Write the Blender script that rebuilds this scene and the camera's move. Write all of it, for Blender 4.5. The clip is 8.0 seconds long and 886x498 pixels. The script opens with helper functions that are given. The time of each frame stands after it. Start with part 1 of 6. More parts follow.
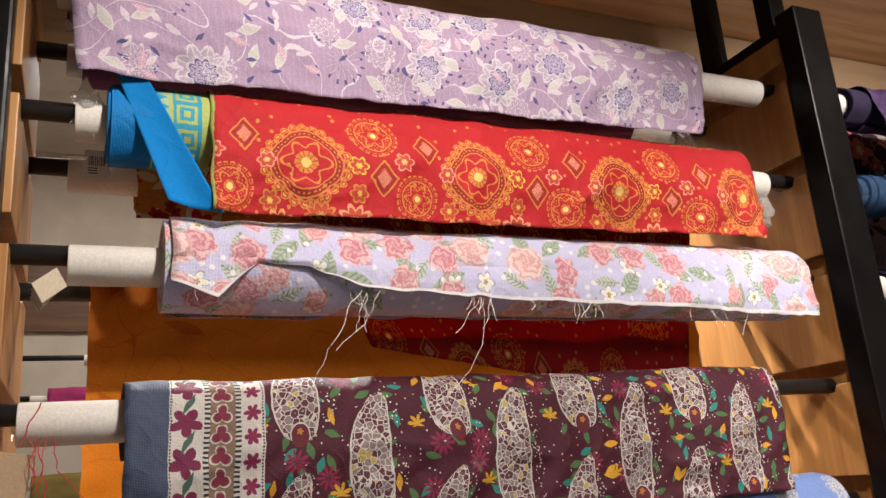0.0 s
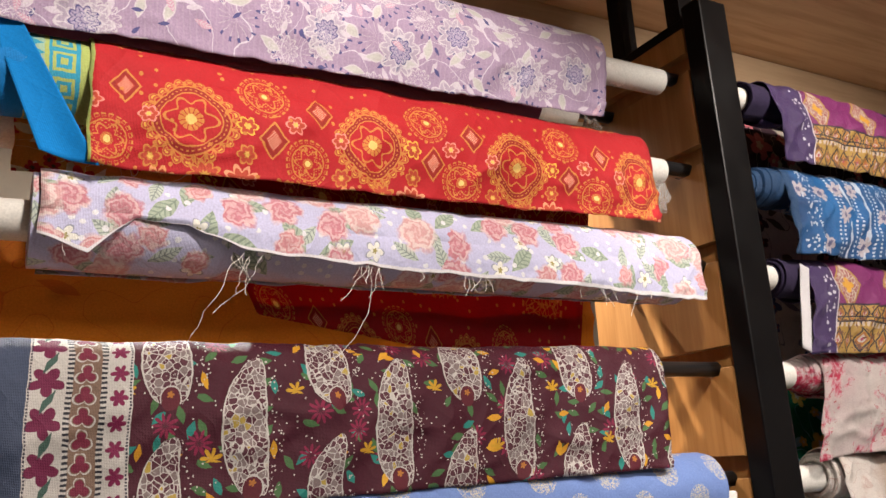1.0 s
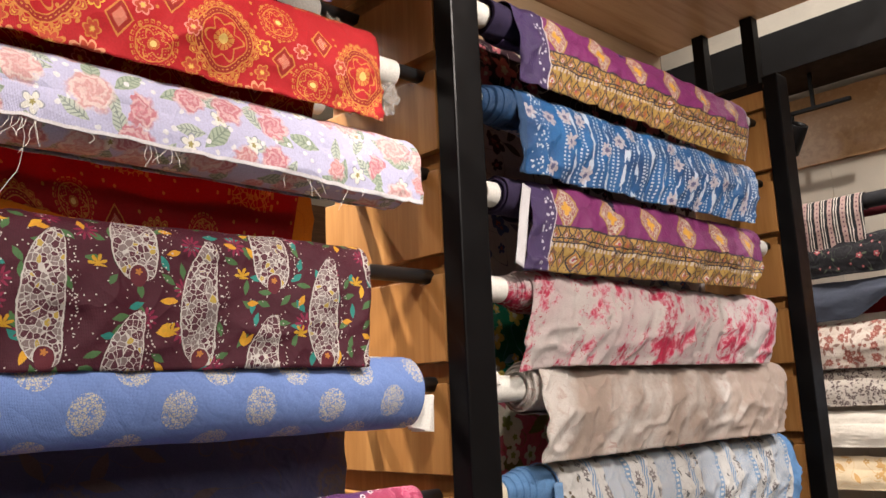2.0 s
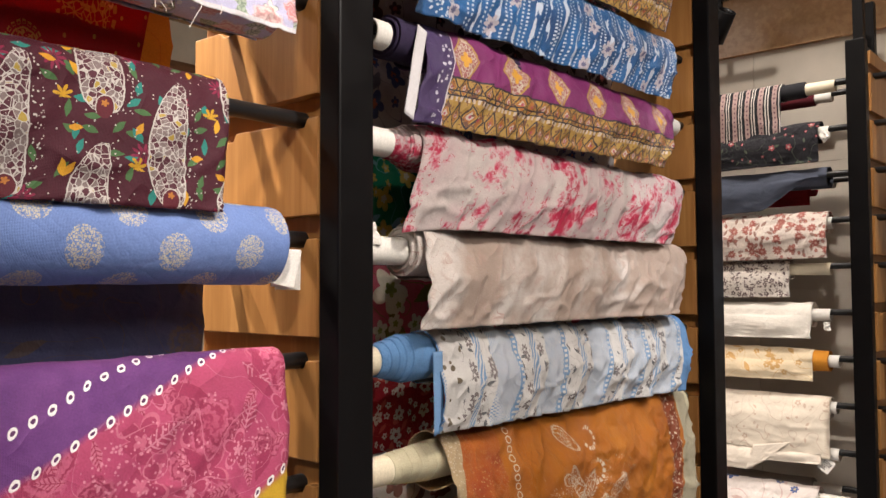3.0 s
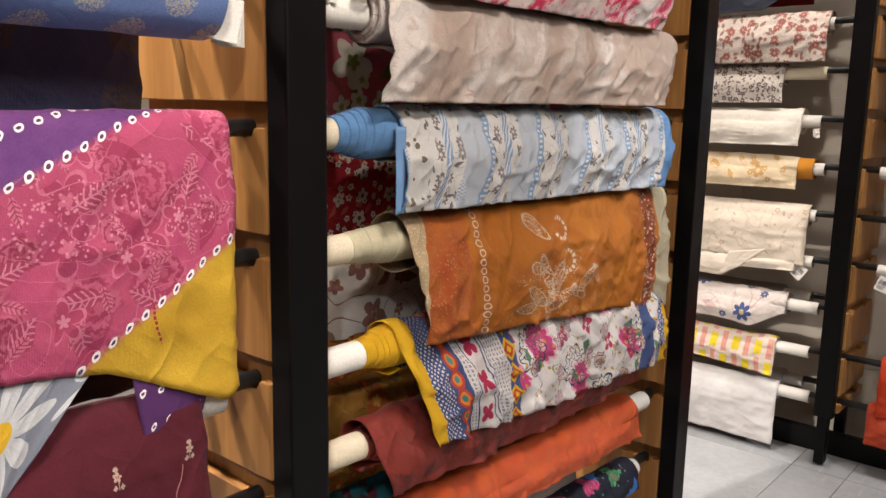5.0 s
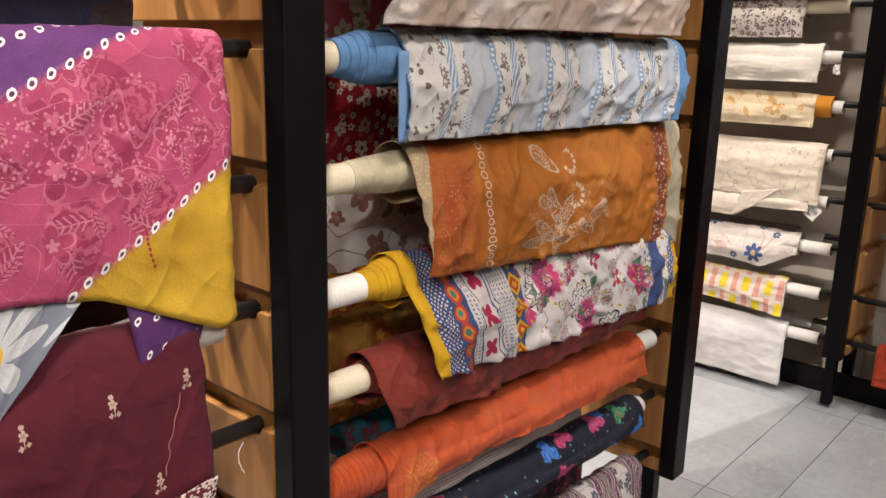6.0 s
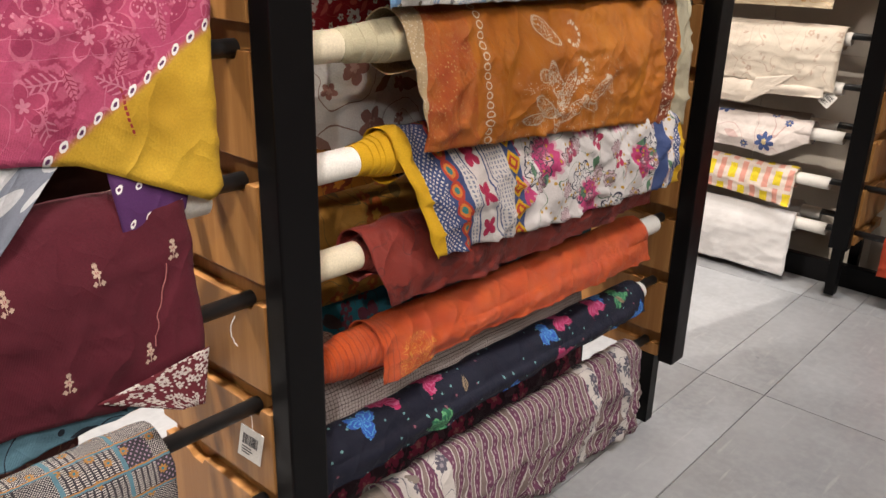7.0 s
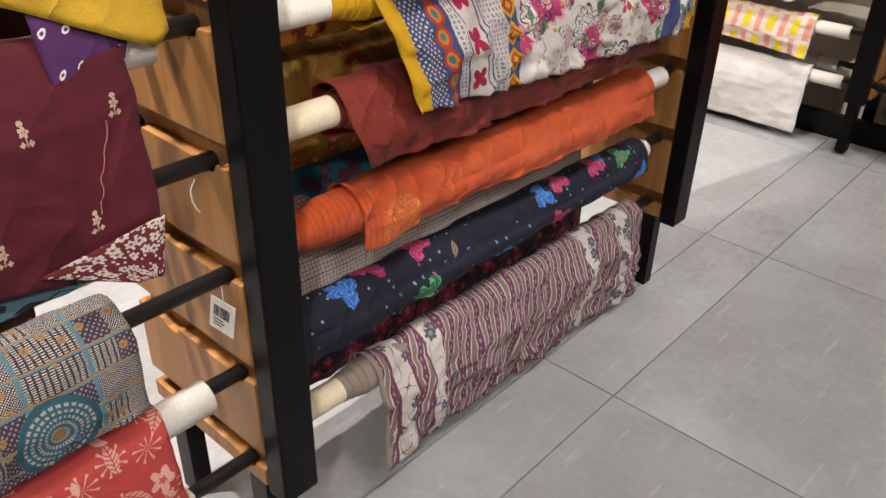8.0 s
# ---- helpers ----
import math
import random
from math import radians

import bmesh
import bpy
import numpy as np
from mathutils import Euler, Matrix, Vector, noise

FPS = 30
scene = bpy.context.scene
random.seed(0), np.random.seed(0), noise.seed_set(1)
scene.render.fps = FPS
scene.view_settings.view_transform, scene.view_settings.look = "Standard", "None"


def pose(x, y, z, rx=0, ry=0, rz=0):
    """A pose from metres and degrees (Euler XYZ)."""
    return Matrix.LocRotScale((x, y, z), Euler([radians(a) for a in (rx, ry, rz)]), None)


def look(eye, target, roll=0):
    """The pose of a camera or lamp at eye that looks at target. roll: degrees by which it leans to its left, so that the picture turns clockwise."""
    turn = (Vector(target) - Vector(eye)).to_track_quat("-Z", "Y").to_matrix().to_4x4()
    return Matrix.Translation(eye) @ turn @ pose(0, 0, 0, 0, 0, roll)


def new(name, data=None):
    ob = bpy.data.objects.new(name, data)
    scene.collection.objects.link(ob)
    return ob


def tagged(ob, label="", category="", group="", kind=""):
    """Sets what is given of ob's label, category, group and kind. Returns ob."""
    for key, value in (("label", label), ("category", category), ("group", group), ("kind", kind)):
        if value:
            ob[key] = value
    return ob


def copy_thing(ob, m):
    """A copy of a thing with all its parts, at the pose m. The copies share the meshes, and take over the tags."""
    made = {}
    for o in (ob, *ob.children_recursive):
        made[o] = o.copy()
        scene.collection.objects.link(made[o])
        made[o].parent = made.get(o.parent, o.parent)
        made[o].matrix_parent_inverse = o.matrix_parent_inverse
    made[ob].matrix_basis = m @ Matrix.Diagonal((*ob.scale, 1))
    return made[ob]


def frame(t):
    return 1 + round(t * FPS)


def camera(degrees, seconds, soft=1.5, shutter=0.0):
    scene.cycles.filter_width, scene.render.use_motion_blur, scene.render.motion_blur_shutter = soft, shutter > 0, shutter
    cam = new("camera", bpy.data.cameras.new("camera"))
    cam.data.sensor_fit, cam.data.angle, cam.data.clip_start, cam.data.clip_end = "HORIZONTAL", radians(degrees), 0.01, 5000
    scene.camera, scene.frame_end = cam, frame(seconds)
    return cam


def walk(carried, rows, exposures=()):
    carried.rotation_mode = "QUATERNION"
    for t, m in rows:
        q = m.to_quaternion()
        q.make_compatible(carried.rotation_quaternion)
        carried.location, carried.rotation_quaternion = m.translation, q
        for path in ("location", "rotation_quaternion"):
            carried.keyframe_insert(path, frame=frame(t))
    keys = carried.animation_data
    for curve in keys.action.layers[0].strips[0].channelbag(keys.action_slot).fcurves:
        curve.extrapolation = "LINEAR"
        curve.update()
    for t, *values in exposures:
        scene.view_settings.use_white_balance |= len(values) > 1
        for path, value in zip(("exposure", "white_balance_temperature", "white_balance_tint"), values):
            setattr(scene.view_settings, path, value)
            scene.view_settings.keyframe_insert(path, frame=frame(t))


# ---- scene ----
cam = camera(56.9, 8.0)
PATH = [
    (0, (0.023, 0.06, 1.727), (0.818, 1.813, 2.27), -4.5),
    (0.5, (0.029, 0.075, 1.732), (0.849, 1.821, 2.259), -4.6),
    (1, (0.084, 0.053, 1.699), (1.03, 1.741, 2.206), -3.5),
    (1.5, (0.152, 0.036, 1.672), (1.331, 1.594, 2.098), -3.3),
    (2, (0.255, 0.042, 1.612), (1.605, 1.472, 1.978), -2.4),
    (2.2, (0.286, 0.058, 1.609), (1.688, 1.449, 1.925), -1.9),
    (3.3, (0.445, 0.094, 1.543), (1.952, 1.408, 1.558), 0.4),
    (3.5, (0.454, 0.09, 1.533), (1.966, 1.398, 1.493), 0.7),
    (4, (0.477, 0.099, 1.515), (1.988, 1.399, 1.353), 1.0),
    (4.5, (0.496, 0.112, 1.501), (2.0, 1.402, 1.235), 1.0),
    (6, (0.546, 0.134, 1.462), (2.002, 1.415, 0.974), 1.4),
    (6.5, (0.56, 0.132, 1.443), (1.987, 1.41, 0.868), 1.4),
    (7, (0.581, 0.132, 1.414), (1.97, 1.375, 0.689), 1.4),
    (7.5, (0.616, 0.143, 1.393), (1.955, 1.342, 0.515), 1.3),
    (8, (0.684, 0.189, 1.366), (1.963, 1.326, 0.331), 1.3),
]
walk(cam, [(t, look(eye, target, roll)) for t, eye, target, roll in PATH])

# ---- light: a shop interior at night, lit by warm ceiling spots, with added fills ----
world = bpy.data.worlds.new("shop_world")
world.use_nodes = True
scene.world = world
world.node_tree.nodes["Background"].inputs[0].default_value = (1.0, 0.9, 0.8, 1)
world.node_tree.nodes["Background"].inputs[1].default_value = 0.12
scene.view_settings.exposure = 0.0


def spot(name, eye, target, power, size=55, blend=0.6, radius=0.03, colour=(1.0, 0.90, 0.815)):
    data = bpy.data.lights.new(name, "SPOT")
    data.energy, data.spot_size, data.spot_blend, data.shadow_soft_size, data.color = power, radians(size), blend, radius, colour
    ob = new(name, data)
    ob.matrix_world = look(eye, target)
    return ob


def area_fill(name, x, y, z, sx, sy, power, colour=(1.0, 0.93, 0.86)):
    data = bpy.data.lights.new(name, "AREA")
    data.shape, data.size, data.size_y, data.energy, data.color = "RECTANGLE", sx, sy, power, colour
    ob = new(name, data)
    ob.matrix_world = pose(x, y, z)
    return ob


spot("spot_lamp_light", (0.42, 0.12, 2.74), (0.46, 1.1, 1.80), 86, 82, 0.6)
spot("spot_lamp_light", (1.46, 0.02, 2.74), (1.80, 1.1, 1.92), 92, 88, 0.6)
# Extra spot, added to brighten the low boards of the middle upright.
spot("spot_lamp_light", (-0.55, -0.75, 2.74), (1.10, 1.25, 0.15), 165, 44, 0.8, colour=(1.0, 0.95, 0.90))
spot("spot_lamp_light", (3.1, 0.9, 3.86), (4.1, 1.5, 1.7), 190, 66, 1.0)
spot("spot_lamp_light", (3.2, -0.6, 3.86), (3.0, 0.4, 0.0), 275, 84, 0.9, colour=(1.0, 0.975, 0.965))
spot("spot_lamp_light", (0.35, 2.05, 3.8), (1.4, 1.25, 1.5), 760, 75)
spot("spot_lamp_light", (0.6, 2.75, 3.8), (0.7, 2.3, 0.0), 600, 85)
# Added area fills, not real panels; they lift racks, wall unit and rear aisle.
area_fill("ceiling_panel_light", 1.5, -1.6, 2.76, 1.8, 1.2, 52)
area_fill("ceiling_panel_light", 3.6, 0.9, 3.88, 0.9, 2.4, 48)
area_fill("ceiling_panel_light", 0.5, 3.6, 3.85, 2.0, 1.0, 50)

# ---- materials ----
class N:
    """A value in a node tree, with arithmetic."""
    def __init__(self, tree, sock):
        self.t, self.s = tree, sock

    def op(self, kind, *others, clamp=False):
        n = self.t.nodes.new("ShaderNodeMath")
        n.operation, n.use_clamp = kind, clamp
        for i, o in enumerate((self, *others)):
            if isinstance(o, N):
                self.t.links.new(o.s, n.inputs[i])
            else:
                n.inputs[i].default_value = o
        return N(self.t, n.outputs[0])

    def __add__(self, o): return self.op("ADD", o)
    def __sub__(self, o): return self.op("SUBTRACT", o)
    def __mul__(self, o): return self.op("MULTIPLY", o)
    def __truediv__(self, o): return self.op("DIVIDE", o)
    def __radd__(self, o): return self.op("ADD", o)
    def __rmul__(self, o): return self.op("MULTIPLY", o)
    def __rsub__(self, o): return (self * -1.0) + o
    def frac(self): return self.op("FRACT")
    def floor(self): return self.op("FLOOR")
    def sin(self): return self.op("SINE")
    def cos(self): return self.op("COSINE")
    def abs(self): return self.op("ABSOLUTE")
    def min(self, o): return self.op("MINIMUM", o)
    def max(self, o): return self.op("MAXIMUM", o)
    def lt(self, o): return self.op("LESS_THAN", o)
    def gt(self, o): return self.op("GREATER_THAN", o)
    def sqrt(self): return self.op("SQRT")
    def mod(self, o): return self.op("FLOORED_MODULO", o)

    def band(self, a, b):
        return self.gt(a) * self.lt(b)

    def ramp(self, a, b, lo=0.0, hi=1.0):
        n = self.t.nodes.new("ShaderNodeMapRange")
        n.clamp = True
        self.t.links.new(self.s, n.inputs[0])
        for i, v in enumerate((a, b, lo, hi)):
            n.inputs[i + 1].default_value = v
        return N(self.t, n.outputs[0])


class Mat:
    """A principled material with helpers for patterns in metres."""
    def __init__(self, name, rough=0.85, metal=0.0, spec=0.3, sheen=0.0):
        self.m = bpy.data.materials.new(name)
        self.m.use_nodes = True
        self.t = self.m.node_tree
        self.b = self.t.nodes["Principled BSDF"]
        self.b.inputs["Roughness"].default_value = rough
        self.b.inputs["Metallic"].default_value = metal
        self.b.inputs["Specular IOR Level"].default_value = spec
        if sheen:
            self.b.inputs["Sheen Weight"].default_value = sheen
            self.b.inputs["Sheen Roughness"].default_value = 0.4
        self._uv = None

    def uv(self):
        if self._uv is None:
            n = self.t.nodes.new("ShaderNodeUVMap")
            n.uv_map = "UVMap"
            s = self.t.nodes.new("ShaderNodeSeparateXYZ")
            self.t.links.new(n.outputs[0], s.inputs[0])
            u, v = N(self.t, s.outputs[0]), N(self.t, s.outputs[1])
            # cloth is never printed quite square
            wx = self.noise(u, v, 0.0, 70.0, 3.0) - 0.5
            wy = self.noise(u, v, 7.0, 70.0, 3.0) - 0.5
            bx = self.noise(u, v, 3.0, 7.0, 1.0) - 0.5
            self._uv = u + wx * 0.0045 + bx * 0.012, v + wy * 0.0045 + bx * 0.012
            self._raw = u, v
        return self._uv

    def obj(self):
        n = self.t.nodes.new("ShaderNodeTexCoord")
        s = self.t.nodes.new("ShaderNodeSeparateXYZ")
        self.t.links.new(n.outputs["Object"], s.inputs[0])
        return tuple(N(self.t, o) for o in s.outputs)

    def world_pos(self):
        n = self.t.nodes.new("ShaderNodeNewGeometry")
        s = self.t.nodes.new("ShaderNodeSeparateXYZ")
        self.t.links.new(n.outputs["Position"], s.inputs[0])
        return tuple(N(self.t, o) for o in s.outputs)

    def rand(self):
        return N(self.t, self.t.nodes.new("ShaderNodeObjectInfo").outputs["Random"])

    def vec(self, x, y, z=0.0):
        c = self.t.nodes.new("ShaderNodeCombineXYZ")
        for i, v in enumerate((x, y, z)):
            if isinstance(v, N):
                self.t.links.new(v.s, c.inputs[i])
            else:
                c.inputs[i].default_value = v
        return c.outputs[0]

    def noise(self, x, y, z=0.0, scale=1.0, detail=3.0, rough=0.55):
        n = self.t.nodes.new("ShaderNodeTexNoise")
        n.inputs["Scale"].default_value, n.inputs["Detail"].default_value, n.inputs["Roughness"].default_value = scale, detail, rough
        self.t.links.new(self.vec(x, y, z), n.inputs["Vector"])
        return N(self.t, n.outputs[0])

    def voronoi(self, x, y, z=0.0, scale=1.0, feature="F1", rand=1.0):
        n = self.t.nodes.new("ShaderNodeTexVoronoi")
        n.feature = feature
        n.inputs["Scale"].default_value = scale
        n.inputs["Randomness"].default_value = rand
        self.t.links.new(self.vec(x, y, z), n.inputs["Vector"])
        d = N(self.t, n.outputs["Distance"])
        if feature != "F1":
            return d
        c = self.t.nodes.new("ShaderNodeSeparateColor")
        self.t.links.new(n.outputs["Color"], c.inputs[0])
        return d, N(self.t, c.outputs[0]), N(self.t, c.outputs[1])

    def rgb(self, c):
        n = self.t.nodes.new("ShaderNodeRGB")
        n.outputs[0].default_value = (*c, 1)
        return n.outputs[0]

    def mix(self, f, a, b):
        n = self.t.nodes.new("ShaderNodeMix")
        n.data_type = "RGBA"
        if isinstance(f, N):
            self.t.links.new(f.op("ADD", 0.0, clamp=True).s, n.inputs[0])
        else:
            n.inputs[0].default_value = f
        for i, c in ((6, a), (7, b)):
            if isinstance(c, tuple):
                n.inputs[i].default_value = (*c, 1)
            else:
                self.t.links.new(c, n.inputs[i])
        return n.outputs[2]

    def angle(self, x, y):
        return x.op("ARCTAN2", y)

    def colour(self, c):
        if isinstance(c, tuple):
            self.b.inputs["Base Color"].default_value = (*c, 1)
        else:
            self.t.links.new(c, self.b.inputs["Base Color"])
        return self

    def bump(self, h, strength=0.3, distance=0.002):
        n = self.t.nodes.new("ShaderNodeBump")
        n.inputs["Strength"].default_value, n.inputs["Distance"].default_value = strength, distance
        self.t.links.new(h.s, n.inputs["Height"])
        self.t.links.new(n.outputs[0], self.b.inputs["Normal"])
        return self

    def roughness(self, v):
        self.t.links.new(v.s, self.b.inputs["Roughness"])
        return self


def vary(m, col, amount=0.12, scale=9.0, x=None, y=None, z=0.0):
    """Soft large and fine variation over a base colour."""
    if x is None:
        x, y = m.uv()
    k = m.noise(x, y, z, scale, 4.0).ramp(0.3, 0.7, 1.0 - amount, 1.0 + amount * 0.6) * m.noise(x, y, z, 330.0, 3.0).ramp(0.25, 0.75, 0.86, 1.12)
    n = m.t.nodes.new("ShaderNodeVectorMath")
    n.operation = "SCALE"
    if isinstance(col, tuple):
        col = m.rgb(col)
    m.t.links.new(col, n.inputs[0])
    m.t.links.new(k.s, n.inputs["Scale"])
    return n.outputs[0]


def weave(m, strength=0.25):
    """Threads, soft creases and a few sharp ones."""
    m.uv()
    u, v = m._raw
    def ridge(n, p):
        return (1.0 - (n * 2.0 - 1.0).abs()).op("POWER", p)
    big = ridge(m.noise(u + v * 0.45, v * 0.55, 1.0, 8.0, 2.0), 7.0)
    mid = ridge(m.noise(u - v * 0.7, v * 0.7, 5.0, 19.0, 2.0), 6.0)
    soft = m.noise(u, v * 0.5, 9.0, 26.0, 4.0)
    h = big * 1.0 + mid * 0.3 + soft * 0.9 + (u * 3600.0).sin() * 0.03 + (v * 3600.0).sin() * 0.03
    m.bump(h, min(1.0, strength * 1.8), 0.0075)
    return m


def plain_cloth(name, col, rough=0.85, sheen=0.04, amount=0.14, crease=0.16):
    m = Mat(name, rough, 0, 0.25, sheen)
    m.colour(vary(m, col, amount))
    weave(m, crease)
    return m.m


def make_wood(name, dark, light, along="z", rough=0.42, scale=1.0):
    m = Mat(name, rough, 0, 0.4)
    x, y, z = m.obj()
    r = m.rand() * 37.0
    a, b, c = {"z": (x, y, z), "x": (y, z, x), "y": (z, x, y)}[along]
    a, b, c = a * scale, b * scale, c * scale
    g = m.noise(a * 18.0 + r, b * 18.0, c * 1.2 + r, 1.6, 4.0)
    rings = ((g * 12.0 + b * 9.0).sin() * 0.5 + 0.5) * 0.6 + m.noise(a * 160.0, b * 160.0 + r, c * 5.0, 1.0, 3.0) * 0.4
    big = m.noise(a * 3.0 + r, b * 3.0, c * 0.6, 1.0, 2.0)
    col = m.mix(rings.ramp(0.1, 0.95), light, dark)
    col = m.mix(big.ramp(0.35, 0.7, 0.0, 0.35), col, dark)
    pore = m.noise(a * 700.0, b * 700.0, c * 18.0, 1.0, 2.0)
    col = m.mix(pore.ramp(0.62, 0.72, 0.0, 0.35), col, (dark[0] * 0.5, dark[1] * 0.5, dark[2] * 0.5))
    m.colour(col)
    m.roughness(big.ramp(0.2, 0.8, rough - 0.08, rough + 0.12))
    m.bump(rings + pore, 0.12, 0.001)
    return m.m


def let_through(mat, share):
    """Thin cloth: part of the light comes through from behind."""
    t = mat.node_tree
    b = t.nodes["Principled BSDF"]
    tr = t.nodes.new("ShaderNodeBsdfTranslucent")
    mx = t.nodes.new("ShaderNodeMixShader")
    mx.inputs[0].default_value = share
    t.links.new(b.inputs["Base Color"].links[0].from_socket, tr.inputs[0])
    t.links.new(b.outputs[0], mx.inputs[1])
    t.links.new(tr.outputs[0], mx.inputs[2])
    t.links.new(mx.outputs[0], t.nodes["Material Output"].inputs[0])
    return mat


WOOD = make_wood("pine_board", (0.265, 0.115, 0.03), (0.43, 0.215, 0.068), "z")
WOOD_CEIL = make_wood("veneer_ceiling", (0.44, 0.25, 0.12), (0.62, 0.39, 0.21), "x", 0.24)
WOOD_PALE = make_wood("pale_veneer", (0.36, 0.24, 0.14), (0.48, 0.34, 0.21), "x", 0.4)
WOOD_DARK = make_wood("brown_veneer", (0.10, 0.045, 0.02), (0.19, 0.095, 0.045), "x", 0.4)


def painted(name, col, rough=0.4, spec=0.5, amount=0.1, bump=0.05):
    m = Mat(name, rough, 0, spec)
    x, y, z = m.obj()
    n = m.noise(x, y, z, 14.0, 5.0)
    m.colour(vary(m, col, amount, 5.0, x, y, z))
    m.roughness(n.ramp(0.25, 0.75, rough - 0.07, rough + 0.12))
    m.bump(m.noise(x, y, z, 220.0, 2.0), bump, 0.0006)
    return m.m


BLACK = painted("black_steel", (0.004, 0.0036, 0.004), 0.36, 0.14)
ROD = painted("black_rod_paint", (0.012, 0.012, 0.013), 0.35, 0.5)
CREAM = painted("cream_wall_tile", (0.52, 0.47, 0.40), 0.5, 0.4)
PLASTER = painted("cream_plaster", (0.62, 0.56, 0.47), 0.8, 0.2)
CARD = painted("white_card", (0.74, 0.71, 0.66), 0.5, 0.3, 0.08)
CARD_IVORY = painted("ivory_card", (0.66, 0.58, 0.43), 0.6, 0.3, 0.1)
PLASTIC = painted("clear_wrap", (0.66, 0.64, 0.60), 0.2, 0.5, 0.1)
PAPER = painted("tag_paper", (0.78, 0.75, 0.70), 0.7, 0.2, 0.04)
def make_wrap():
    m = Mat("thin_clear_wrap", 0.16, 0, 0.5)
    m.colour((0.9, 0.88, 0.84))
    m.b.inputs["Transmission Weight"].default_value = 0.8
    m.b.inputs["IOR"].default_value = 1.12
    x, y, z = m.obj()
    m.bump(m.noise(x, y, z, 60.0, 4.0), 0.6, 0.004)
    return m.m


WRAP = make_wrap()
INK = painted("print_ink", (0.03, 0.03, 0.035), 0.7, 0.2)
THREAD = painted("thread_white", (0.75, 0.72, 0.68), 0.9, 0.1)


def make_floor():
    m = Mat("grey_stone_tile", 0.42, 0, 0.45)
    x, y, z = m.world_pos()
    r = m.rand() * 9.0
    n = m.noise(x + r, y, r, 3.5, 6.0, 0.6)
    f = m.noise(x, y + r, r, 40.0, 4.0)
    col = m.mix(n.ramp(0.3, 0.7), (0.262, 0.268, 0.280), (0.385, 0.395, 0.412))
    col = m.mix(f.ramp(0.4, 0.75, 0.0, 0.35), col, (0.475, 0.485, 0.50))
    blot = m.noise(x, y, r + 4.0, 1.3, 3.0)
    col = m.mix(blot.ramp(0.4, 0.65, 0.0, 0.5), col, (0.24, 0.235, 0.235))
    # paler streaks, stretched along x
    pale_streak = m.noise(x * 1.0, y * 9.0, r, 5.0, 4.0)
    col = m.mix(pale_streak.ramp(0.62, 0.72, 0.0, 0.35), col, (0.52, 0.51, 0.50))
    m.colour(col)
    m.roughness(n.ramp(0.2, 0.8, 0.26, 0.42))
    m.bump(f + n * 2.0, 0.08, 0.002)
    return m.m


FLOOR = make_floor()
GROUT = painted("dark_grout", (0.22, 0.21, 0.20), 0.9, 0.1)

# ---- printed cloths; u runs along the roll, v down the hanging cloth, both in metres ----
def cell(m, u, v, px, py, ox=0.0, oy=0.0, stagger=False):
    """Place within a lattice cell, measured from the cell's middle."""
    b = (v - oy) / py + 0.5
    a = (u - ox) / px + 0.5
    if stagger:
        a = a + b.floor().mod(2.0) * 0.5
    return (a.frac() - 0.5) * px, (b.frac() - 0.5) * py


def dist(x, y):
    return (x * x + y * y).sqrt()


def petals(m, x, y, r, n, depth=0.4, turn=0.0):
    """Distance from the middle over the petal outline: under 1 is inside."""
    a = m.angle(y, x) + turn
    return dist(x, y) / (((a * (n * 0.5)).cos().abs() * depth + (1.0 - depth)) * r)


def scatter(m, u, v, scale, rand=0.9, seed=0.0):
    n = m.t.nodes.new("ShaderNodeTexVoronoi")
    n.inputs["Scale"].default_value, n.inputs["Randomness"].default_value = scale, rand
    n.voronoi_dimensions = "2D"
    m.t.links.new(m.vec(u + seed, v + seed * 0.7), n.inputs["Vector"])
    p = m.t.nodes.new("ShaderNodeSeparateXYZ")
    c = m.t.nodes.new("ShaderNodeSeparateColor")
    m.t.links.new(n.outputs["Position"], p.inputs[0])
    m.t.links.new(n.outputs["Color"], c.inputs[0])
    return u + seed - N(m.t, p.outputs[0]), v + seed * 0.7 - N(m.t, p.outputs[1]), N(m.t, c.outputs[0]), N(m.t, c.outputs[1])


def bloom(m, col, u, v, scale, r, colour, heart=None, n=5, keep=1.0, depth=0.4, seed=0.0, rim=None, rand=0.9):
    x, y, k, q = scatter(m, u, v, scale, rand, seed)
    d = petals(m, x, y, r, n, depth, k * 6.0)
    on = k.lt(keep)
    if rim:
        col = m.mix(d.lt(1.18) * on, col, rim)
    col = m.mix(d.lt(1.0) * on, col, colour)
    if heart:
        col = m.mix(d.lt(0.34) * on, col, heart)
    return col


def rose(m, col, u, v, scale, r, dark, light, keep=1.0, seed=0.0):
    wx = u + (m.noise(u, v, seed, 75.0, 4.0) - 0.5) * 0.020
    wy = v + (m.noise(v, u, seed + 4.0, 75.0, 4.0) - 0.5) * 0.020
    x, y, k, q = scatter(m, wx, wy, scale, 0.85, seed)
    d = petals(m, x, y, r, 6.0, 0.18, k * 6.0)
    swirl = ((d * 15.0 + m.angle(y, x) * 3.0 + k * 9.0 + m.noise(u, v, 1.0, 110.0, 2.0) * 9.0).sin() * 0.5 + 0.5)
    on = d.ramp(1.08, 0.82) * k.lt(keep)
    c = m.mix(swirl.ramp(0.15, 0.8), dark, light)
    c = m.mix(d.ramp(0.0, 0.8, 0.75, 0.0), c, dark)
    return m.mix(on, col, c)


